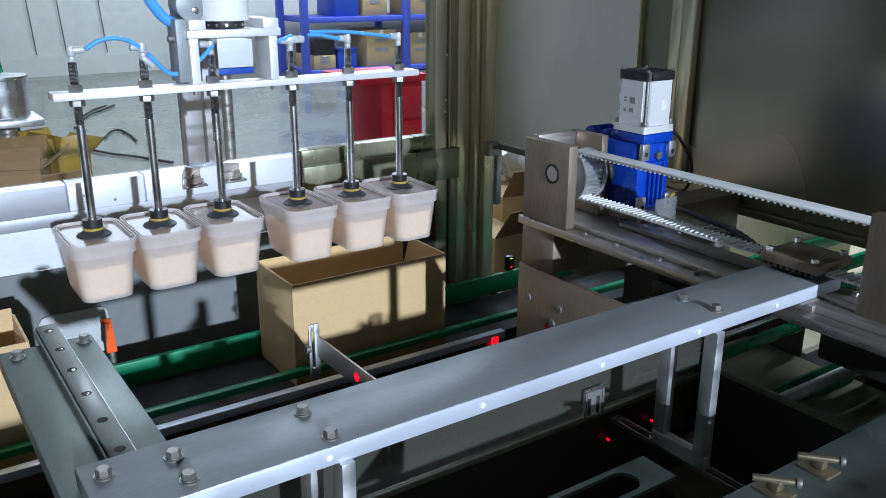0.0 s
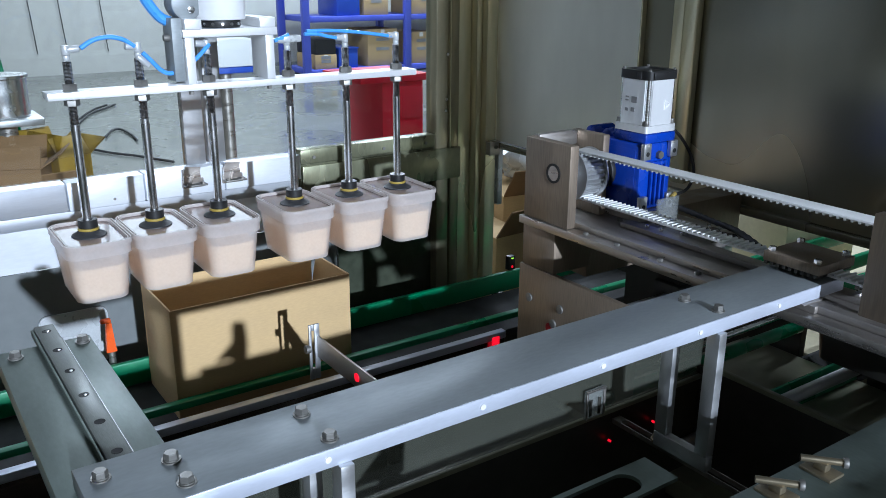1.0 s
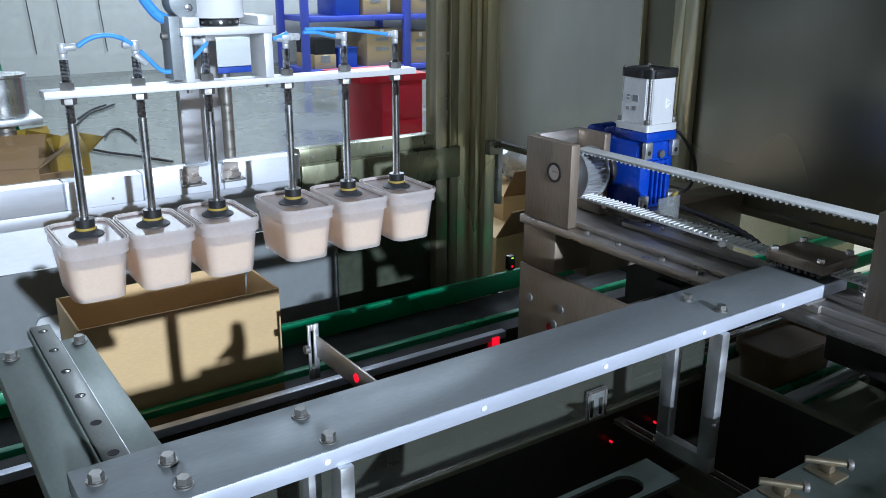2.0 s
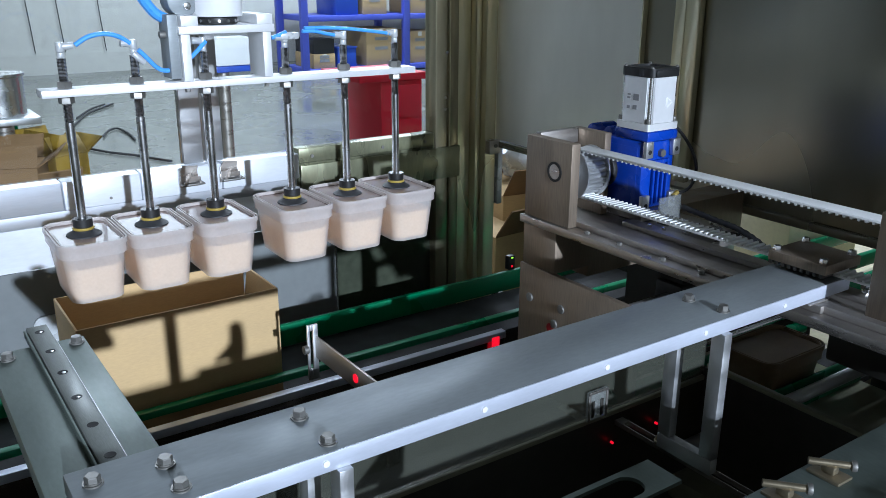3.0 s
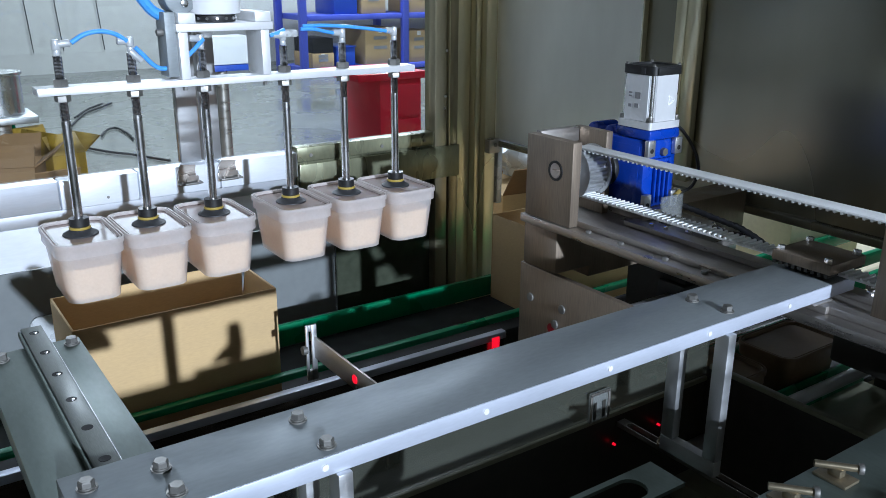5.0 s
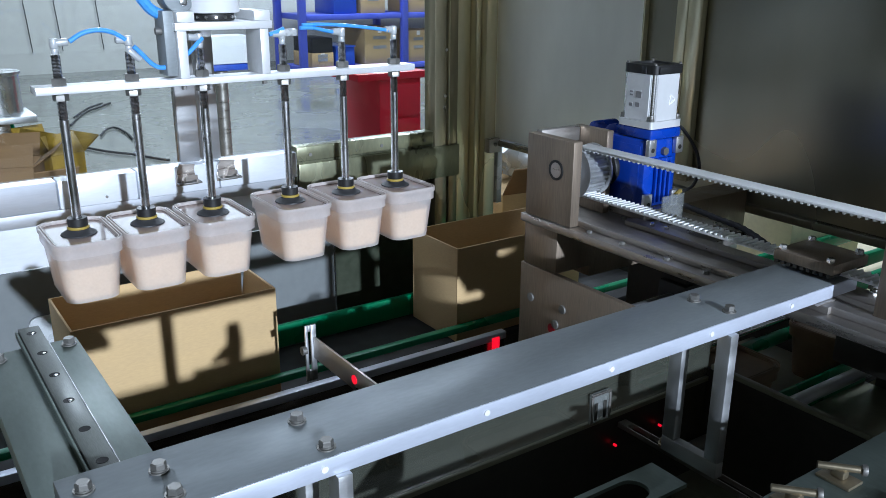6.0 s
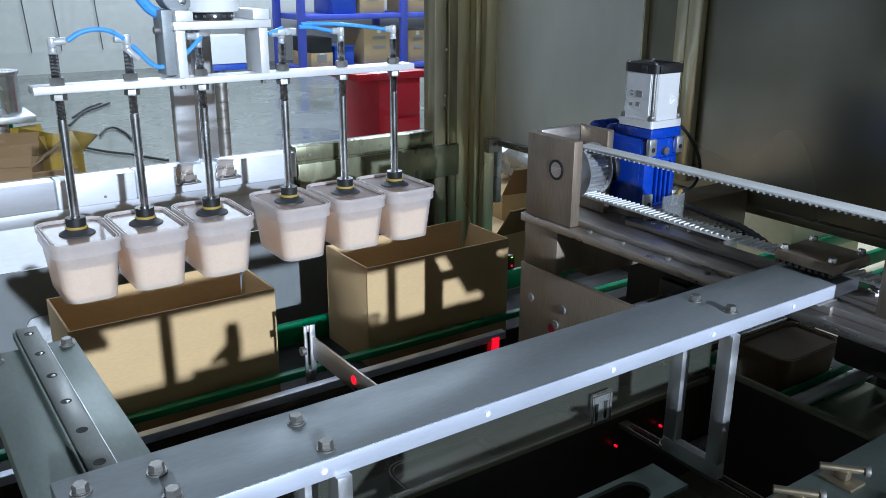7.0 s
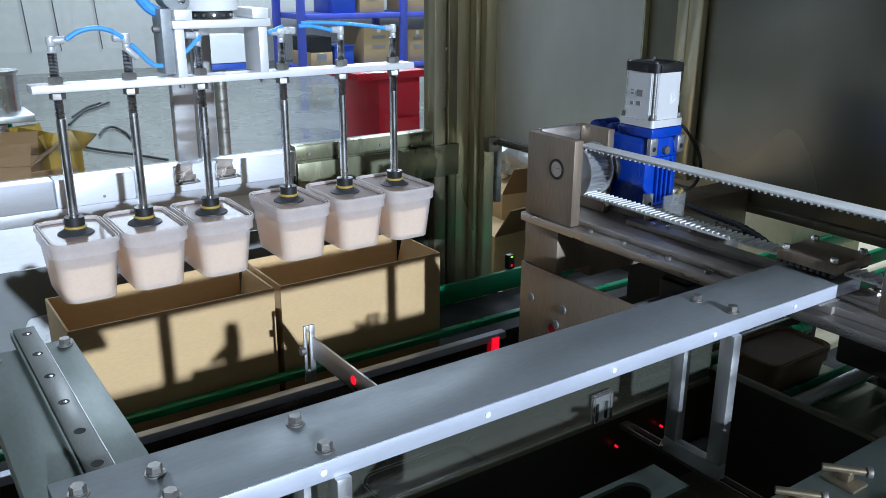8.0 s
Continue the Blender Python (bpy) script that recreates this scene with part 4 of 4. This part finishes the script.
part("air_line", tube(B(), [(-0.10, 0.0, 0.01), (-0.13, 0.0, 0.03), (-0.16, 0.0, 0.09), (-0.165, 0.0, 0.2)], 0.011), BLUE_HOSE, wrist, "thick blue air line")


def tub():
    t = thing("food_tub", "cloudy plastic tub of peach filling, lidded, hanging from a suction cup", "tub", "tubs under the gripper")
    W, D = 0.122, 0.184
    b = B()
    stack(b, [(W - 0.032, D - 0.032, 0.022, -0.116), (W - 0.024, D - 0.024, 0.026, -0.117), (W - 0.004, D - 0.004, 0.026, -0.012)], 6, (True, False))
    part("body", b, TUB, t, "cloudy plastic body")
    f = B()
    stack(f, [(W - 0.038, D - 0.038, 0.020, -0.1135), (W - 0.030, D - 0.030, 0.024, -0.110), (W - 0.020, D - 0.020, 0.024, -0.048)], 6)
    part("filling", f, CREAM, t, "peach filling seen through the wall")
    l = B()
    stack(l, [(W + 0.003, D + 0.003, 0.028, -0.024), (W + 0.003, D + 0.003, 0.028, -0.006), (W + 0.008, D + 0.008, 0.030, -0.0055), (W + 0.008, D + 0.008, 0.030, 0.002),
              (W + 0.006, D + 0.006, 0.029, 0.004), (W + 0.001, D + 0.001, 0.027, 0.004), (W - 0.0005, D - 0.0005, 0.026, -0.002), (W - 0.0025, D - 0.0025, 0.025, -0.002), (W - 0.005, D - 0.005, 0.024, 0.0035),
              (W - 0.009, D - 0.009, 0.022, 0.0035), (W - 0.013, D - 0.013, 0.020, -0.0025), (W - 0.018, D - 0.018, 0.018, -0.0025)], 6, (False, False))
    lp = stack(B(), [(W - 0.0175, D - 0.0175, 0.018, -0.0036), (W - 0.0175, D - 0.0175, 0.018, -0.0022)], 6)
    lid = part("lid", l, LID, t, "cloudy rimmed lid")
    # Thin dark rings colour the shade into the lid's two grooves.
    for w, z in ((0.0008, -0.0018), (-0.0125, -0.0022)):
        part("seam", stack(B(), [(W + w, D + w, 0.026 + w / 2, z), (W + w, D + w, 0.026 + w / 2, z + 0.0012), (W + w - 0.0028, D + w - 0.0028, 0.0245 + w / 2, z + 0.0012), (W + w - 0.0028, D + w - 0.0028, 0.0245 + w / 2, z)], 6, (False, False)), GROOVE_SHADE, lid, "dark line shading the lid groove")
    part("panel", lp, LID_PANEL, lid, "clear glossy sunken panel")
    return t


tubs = []
first = tub()
for k, x in enumerate(RODS):
    o = first if k == 0 else copy_thing(first, Matrix())
    tubs.append((o, x))

fed = []
for k in range(4):
    o = tub()
    tagged(o, "lidded tub riding on the infeed conveyor, coloured dark brown for shade", "tub", "tubs on the infeed conveyor")
    # Every piece gets the dark colour that stands for the dim infeed light.
    for piece in o.children_recursive:
        piece.data.materials[0] = TUB_SHADED
        tagged(piece, "tub plastic coloured dark for shade")
    fed.append(o)

# ---- below the drive ----
pp = thing("hanging_plate", "brown-grey steel plate with socket screws", "plate", at=(1.05, 1.08, 0.6))
part("plate", bx(B(), 0, 0.012, -0.16, 0.16, 0.0, 0.262, 0.0012), BROWN, pp)
for y, z in ((0.032, 0.200), (0.050, 0.163), (0.125, 0.196)):
    part("socket_screw", cyl(B(), (-0.004, y, z), (0.0, y, z), 0.009, n=18, bev=0.001), BOLT, pp)
part("light_spot", cyl(B(), (-0.0006, 0.062, 0.150), (0.0006, 0.062, 0.150), 0.010, n=20), LED_FAINT, pp, "faint red laser light spot")
part("cross_beam", bx(B(), 0.1015, 0.588, 0.07, 0.150, 0.235, 0.346, 0.002), BROWN, pp)
part("spacer_block", bx(B(), 0.002, 0.10, 0.06, 0.155, 0.2625, 0.348, 0.002), BROWN, pp)
cyl_ob = thing("air_cylinder", "polished rod in a black bearing under the drive", "cylinder", at=(1.10, 0.95, 0.847))
part("rod", cyl(B(), (-0.036, 0, 0), (0.062, 0, 0), 0.0145, n=20, bev=0.002), ALU, cyl_ob)
part("bearing", bx(B(), 0.0625, 0.115, -0.030, 0.035, -0.04, 0.035, 0.008), BLACK, cyl_ob)
part("mount", bx(B(), 0.07, 0.11, -0.025, 0.03, 0.0355, 0.1025, 0.002), BLACK, cyl_ob)

sens = thing("light_sensor", "small black light sensor with red and green lamps", "sensor", at=(1.592, 1.932, 0.534))
part("body", bx(B(), -0.012, 0.012, -0.01, 0.01, 0, 0.045, 0.002), BLACK, sens)
part("lamp", bx(B(), -0.003, 0.003, -0.0120, -0.0102, 0.009, 0.015), LED_RED, sens, "glowing red lamp")
part("lamp", bx(B(), -0.004, 0.003, -0.0120, -0.0102, 0.038, 0.041), LED_GREEN, sens, "glowing green lamp")
ls = thing("reflector", "red reflecting light spot on the rail strip", "reflector", at=(1.25, 1.562, 0.505))
part("spot", bx(B(), -0.012, 0.012, 0.0, 0.004, -0.025, 0.018, 0.002), LED_RED, ls)
for x, y, z in ((0.973, 0.7955, 0.727), (0.873, 0.7955, 0.725)):
    l2 = thing("pilot_light", "tiny red pilot light in the dark trough", "light", "pilot lights", at=(x, y, z))
    part("lamp", cyl(B(), (0, -0.004, 0), (0, 0.001, 0), 0.002, n=12), LED_RED, l2)

for y, z in ((0.585, 0.665), (0.765, 0.715)):
    l3 = thing("pilot_light", "tiny amber pilot light in the dark trough", "light", "pilot lights", at=(1.0886, y, z))
    part("lamp", cyl(B(), (-0.003, 0, 0), (0.001, 0, 0), 0.0016, n=12), LED_AMBER, l3)

# ---- hall furniture ----
cab = thing("tool_cabinet", "red steel tool cabinet on the workshop floor", "cabinet", at=(2.30, 4.1, 0))
part("body", bx(B(), -0.01, 0.25, -0.2, 0.2, 0.08, 0.86, 0.006), RED, cab)
part("top_tray", bx(B(), -0.15, 0.28, -0.22, 0.22, 0.862, 0.90, 0.006), RED, cab)
for k in range(4):
    part("drawer", bx(B(), 0.06, 0.235, -0.212, -0.2015, 0.11 + 0.185 * k, 0.28 + 0.185 * k, 0.004), RED, cab)
for x in (0.03, 0.2):
    for y in (-0.15, 0.15):
        part("castor", cyl(B(), (x - 0.015, y, 0.04), (x + 0.015, y, 0.04), 0.04, n=18), RUBBER, cab)

YR = 11.3
rack = thing("storage_rack", "blue steel storage rack with loaded shelves", "rack", at=(5.20, YR, 0))
for x in (0.0, 1.64, 3.28):
    for y in (-0.4, 0.4):
        part("post", bx(B(), x - 0.05, x + 0.05, y - 0.04, y + 0.04, 0, 3.2, 0.004), BLUE_RACK, rack)
for z in (0.02, 0.74, 1.56, 2.4):
    for a, b in ((0.06, 1.58), (1.70, 3.22)):
        part("shelf", bx(B(), a, b, -0.42, 0.42, z, z + 0.075, 0.004), BLUE_RACK, rack)


def stored(name, mtl, label, cat, x, z, w, h, d=0.6):
    o = thing(name, label, cat, cat + "s on the rack", at=(x - 0.10, YR - 0.05, z))
    part("body", bx(B(), -w / 2, w / 2, -d / 2, d / 2, 0, h, 0.008), mtl, o)
    return o


for x, z, w, h in ((6.55, 0.096, 0.50, 0.52), (5.62, 0.096, 0.34, 0.2), (7.22, 0.096, 0.38, 0.46), (7.66, 0.096, 0.40, 0.44), (6.45, 0.816, 0.40, 0.4), (7.35, 0.816, 0.6, 0.42), (7.95, 0.816, 0.4, 0.36)):
    o = stored("stored_box", CARD, "brown cardboard box stored on the rack", "box", x, z, w, h)
    for k in (0.42, 0.68):
        part("print_bar", bx(B(), -w * 0.22, w * 0.22, -0.304, -0.3005, h * k, h * k + 0.045), MARK, o)
    part("tape", bx(B(), -0.03, 0.03, -0.3035, -0.3005, h * 0.85, h - 0.008), BELT, o)
for x, z, w, h in ((5.98, 0.096, 0.30, 0.26), (6.00, 0.816, 0.36, 0.5)):
    o = stored("storage_bin", BLUE_BIN, "blue plastic storage bin on the rack", "bin", x, z, w, h)
    part("rim", bx(B(), -w / 2 - 0.012, w / 2 + 0.012, -0.312, 0.312, h + 0.0005, h + 0.022, 0.004), BLUE_BIN, o)
sack = stored("black_bundle", RUBBER, "dark wrapped bundle on the rack", "bundle", 5.62, 0.2975, 0.32, 0.20)

drum = thing("steel_drum", "bright stainless drum on a stand", "drum", at=(0.49, 4.0, 0))
part("body", lathe(B(), [(0.095, 0.83), (0.10, 0.835), (0.10, 0.99), (0.108, 0.995), (0.108, 1.005), (0.09, 1.005)], 40), CHROME, drum)
part("tray", bx(B(), -0.16, 0.13, -0.13, 0.13, 0.80, 0.829, 0.004), ALU, drum)
part("stand", cyl(B(), (0, 0, 0.02), (0, 0, 0.80), 0.04, n=20), STEEL, drum)
part("base", cyl(B(), (0, 0, 0), (0, 0, 0.02), 0.2, n=30), STEEL, drum)


def floor_carton(x, y, w, d, h, turn, board=CARD):
    o = thing("floor_carton", "brown carton with raised flaps on the workshop floor", "box", "cartons on the floor", at=(x, y, 0))
    o.rotation_euler[2] = radians(turn)
    part("body", bx(B(), -w / 2, w / 2, -d / 2, d / 2, 0, h, 0.006), board, o)
    for sgn in (-1, 1):
        f = bx(B(), -w / 2, w / 2, -0.003, 0.003, 0, 0.14, 0.001, Matrix.Translation((0, sgn * d / 2, h)) @ Matrix.Rotation(radians(-sgn * 35), 4, "X"))
        part("flap", f, CARD_SHADED, o)
    return o


# The left cartons stand in shade, which is put into their darker board.
floor_carton(0.40, 3.55, 0.42, 0.4, 0.60, 8, CARD_SHADED)
floor_carton(0.20, 3.0, 0.45, 0.4, 0.62, -12, CARD_SHADED)
floor_carton(2.35, 2.75, 0.5, 0.5, 0.52, 15)
floor_carton(1.92, 2.48, 0.22, 0.35, 0.50, 4)
floor_carton(2.2, 2.6, 0.40, 0.35, 0.60, -8)
sheet_heap = thing("clear_wrap", "crumpled pale plastic wrap on the cartons", "wrap", at=(2.30, 2.68, 0.61))
hb2 = B()
bmesh.ops.create_icosphere(hb2, subdivisions=4, radius=0.13)
for q in hb2.verts:
    k = 1 + 0.6 * noise.noise(q.co * 8 + Vector((3, 1, 0))) + 0.25 * noise.noise(q.co * 25)
    q.co = Vector((q.co.x * k * 1.3, q.co.y * k * 1.2, max(q.co.z * k * 0.9 + 0.05, -0.008)))
part("sheet", hb2, FITTING, sheet_heap)


def open_carton(x, y, w, d, h, turn, board, label):
    """A carton standing open, its four flaps at different slants."""
    o = thing("open_carton", label, "box", at=(x, y, 0))
    o.rotation_euler[2] = radians(turn)
    for name, x0, x1, y0, y1 in (("front", -w / 2, w / 2, -d / 2, -d / 2 + 0.006), ("back", -w / 2, w / 2, d / 2 - 0.006, d / 2),
                                 ("side", -w / 2, -w / 2 + 0.006, -d / 2 + 0.0065, d / 2 - 0.0065), ("side", w / 2 - 0.006, w / 2, -d / 2 + 0.0065, d / 2 - 0.0065)):
        part(name, bx(B(), x0, x1, y0, y1, 0, h, 0.001), board, o)
    part("bottom", bx(B(), -w / 2 + 0.007, w / 2 - 0.007, -d / 2 + 0.007, d / 2 - 0.007, 0.004, 0.012), board, o)
    for k, slant in enumerate((-38, 24, 55, -20)):
        long = w if k < 2 else d
        spin = Matrix.Rotation(radians((0, 180, 90, -90)[k]), 4, "Z")
        off = d / 2 if k < 2 else w / 2
        part("flap", bx(B(), -long / 2, long / 2, -0.003, 0.003, 0.001, 0.10, 0.001, spin @ Matrix.Translation((0, -off, h)) @ Matrix.Rotation(radians(slant), 4, "X")), board, o)
    return o


open_carton(0.665, 3.95, 0.16, 0.24, 0.66, 24, YELLOWBAG, "open yellow carton with raised flaps on the floor")
open_carton(0.47, 3.80, 0.24, 0.24, 0.66, -20, CARD_SHADED, "open brown carton with raised flaps on the floor, board darkened for shade")
white = thing("white_box", "closed pale box in front of the yellow carton", "box", at=(0.675, 3.66, 0))
part("body", bx(B(), -0.07, 0.07, -0.08, 0.08, 0, 0.585, 0.005), FITTING, white)
part("seam", bx(B(), -0.003, 0.003, -0.0812, -0.0802, 0.02, 0.57), MARK, white)
pipes = thing("pipe_bundle", "leaning bundle of green and clear pipes", "pipes", at=(0.58, 5.5, 0))
for k in range(7):
    a = 0.30 - 0.055 * k
    part("pipe", cyl(B(), (a * 0.35 + 0.12, 0.05 * (k % 2), 0.0), (a - 0.35, 0.2 + 0.04 * (k % 3), 2.3), 0.012, n=10), GREEN if k % 2 == 0 else FITTING, pipes)
for k, (x, x2) in enumerate(((1.32, 1.42), (1.62, 1.66), (2.0, 2.02))):
    c = thing("wall_cable", "thin dark cable hanging down the wall", "cable", "cables on the wall", at=(x * 1.5, 12.98, 0.3))
    part("cable", tube(B(), [(0, 0, 2.2), (0.03, 0, 1.4), (x2 - x, 0, 0.8), (x2 - x + 0.05, 0, 0.0)], 0.006), RUBBER, c)
for pts in (((1.62, 8.46, 0.014), (1.90, 9.14, 0.014), (2.11, 9.44, 0.014), (2.30, 9.71, 0.014)), ((1.75, 8.91, 0.014), (2.00, 9.43, 0.014), (2.21, 9.71, 0.014)), ((1.73, 7.79, 0.014), (1.85, 8.07, 0.014), (1.94, 8.11, 0.014), (1.95, 7.77, 0.014), (1.92, 7.48, 0.014)),
            ((1.48, 7.35, 0.014), (1.60, 7.05, 0.014), (1.73, 6.84, 0.014), (1.81, 6.66, 0.014), (1.91, 6.45, 0.014))):
    c = thing("floor_cable", "dark cable lying in loops on the floor", "cable", "cables on the floor")
    part("cable", tube(B(), pts, 0.010), RUBBER, c)
ctrl = thing("control_box", "white control box on a steel stand", "box", at=(1.47, 4.0, 0))
part("body", bx(B(), -0.12, 0.13, -0.06, 0.06, 0.985, 1.115, 0.006), WHITE, ctrl)
part("base_strip", bx(B(), -0.12, 0.13, -0.062, 0.06, 0.955, 0.9835, 0.003), BLUE_BIN, ctrl)
part("stand", cyl(B(), (0, 0, 0), (0, 0, 0.954), 0.03, n=16), STEEL, ctrl)
duct = thing("outer_guard", "dark sheet guard beside the conveyor outlet", "guard", at=(2.02, 2.15, 0))
part("sheet", bx(B(), -0.01, 0.01, -0.35, 0.12, 0.0, 0.66, 0.003), DARKFRAME, duct)
table = thing("outfeed_table", "cream topped table with green guides outside the machine", "table", at=(2.15, 1.15, 0))
part("tabletop", bx(B(), -0.44, 0.6, -0.5, 0.28, 0.56, 0.585, 0.003), PALE, table)
for y in (-0.16, -0.07, 0.07):
    part("guide", bx(B(), -0.44, 0.6, y - 0.008, y + 0.008, 0.70, 0.735, 0.003), GREEN, table, "green plastic guide")
    for x in (-0.3, 0.4):
        part("standoff", bx(B(), x - 0.01, x + 0.01, y - 0.006, y + 0.006, 0.5855, 0.6995), STEEL, table)
for x in (-0.40, 0.55):
    for y in (-0.45, 0.24):
        part("leg", bx(B(), x - 0.02, x + 0.02, y - 0.02, y + 0.02, 0, 0.5595), STEEL, table)
pc = thing("pale_carton", "closed cream carton on the table outside the machine", "box", at=(2.12, 1.33, 0.5855))
part("body", bx(B(), -0.14, 0.20, -0.09, 0.09, 0, 0.20, 0.003), PALE, pc)
part("tape", bx(B(), -0.14, 0.20, -0.02, 0.02, 0.2005, 0.202), YELLOWBAG, pc)
solid("trim_opening_edge", bx(B(), XW - 0.004, XW + 0.024, 1.186, 1.199, 0.767, 0.890, 0.002), FITTING, "pale edge of the side wall opening", kind="structure")
board = thing("white_board", "white rounded plastic board propped behind the conveyor", "board", at=(0.335, 2.135, 0.46))
wb = B()
stack(wb, [(0.165, 0.15, 0.022, 0.0), (0.165, 0.15, 0.022, 0.005)])
bmesh.ops.rotate(wb, verts=wb.verts[:], matrix=Matrix.Rotation(radians(90), 3, "X"))
bmesh.ops.translate(wb, verts=wb.verts[:], vec=(0.005, 0.006, 0.07))
part("sheet", wb, FITTING, board)
part("foot", bx(B(), -0.09, 0.02, -0.02, 0.012, -0.18, -0.008, 0.002), DARKFRAME, board)
lever = thing("clamp_lever", "small orange clamping lever behind the conveyor guide", "lever", at=(0.384, 1.955, 0.52))
part("stem", cyl(B(), (0, 0, -0.03), (0, 0, 0.035), 0.008, n=14), STEEL, lever)
part("arm", prism(B(), [(-0.012, 0.035), (0.012, 0.035), (0.010, 0.050), (0.006, 0.110), (-0.006, 0.110)], "y", -0.006, 0.006), ORANGE, lever, "orange lever")
part("tip", bx(B(), -0.018, 0.006, -0.007, 0.007, 0.110, 0.120, 0.003), ORANGE, lever, "orange lever")


def motions():
    """The moving things: two boxes on the conveyor, the gripper with its tubs settling at the start."""
    ya = 1.69
    walk(box_a, [(t, pose(x, ya, ZB)) for t, x in ((0, 0.742), (0.5, 0.60), (1.0, 0.456), (1.5, 0.318), (1.7, 0.281), (2.2, 0.275), (2.8, 0.275), (8.0, 0.275))])
    walk(box_b, [(t, pose(x, ya, ZB)) for t, x in ((0, 2.70), (2.0, 2.25), (4.0, 1.78), (5.8, 1.27), (6.5, 1.085), (7.0, 0.95), (7.5, 0.83), (8.0, 0.727))])
    walk(box_c, [(t, pose(x, ya, ZB)) for t, x in ((0, -0.258), (0.5, -0.40), (1.0, -0.545), (1.7, -0.72), (2.2, -0.74), (8.0, -0.74))])
    swing = ((0, 0.009), (0.2, 0.006), (0.5, 0.003), (1.0, 0.001), (1.5, 0.0), (8.0, 0.0))
    walk(grip, [(t, pose(d, YG, 0)) for t, d in swing])
    walk(wrist, [(t, pose(0.63 + d, YG + 0.02, 1.317)) for t, d in swing])
    feeds = (((0, 1.80), (1.0, 1.75), (1.5, 1.52), (1.7, 1.47), (2.8, 1.455), (3.0, 1.415), (3.3, 1.345), (3.6, 1.27), (4.0, 1.18), (5.0, 1.0), (6.2, 0.74), (8.0, 0.60)),
             ((0, 2.0), (1.5, 1.95), (3.2, 1.72), (3.6, 1.54), (4.0, 1.43), (4.4, 1.36), (4.7, 1.28), (5.2, 1.18), (6.2, 0.92), (8.0, 0.78)),
             ((0, 2.18), (3.0, 2.10), (4.3, 1.73), (4.7, 1.55), (5.2, 1.42), (5.8, 1.31), (6.2, 1.20), (6.8, 1.10), (8.0, 0.96)),
             ((0, 2.36), (4.0, 2.28), (5.8, 1.70), (6.2, 1.55), (6.5, 1.465), (7.0, 1.45), (7.6, 1.445), (8.0, 1.41)))
    for o, rows in zip(fed, feeds):
        walk(o, [(t, pose(x, 0.885, 0.7175, 0, 0, 90)) for t, x in rows])
    for o, x in tubs:
        walk(o, [(t, pose(x + d, YG, ZC + 0.003)) for t, d in swing])


motions()
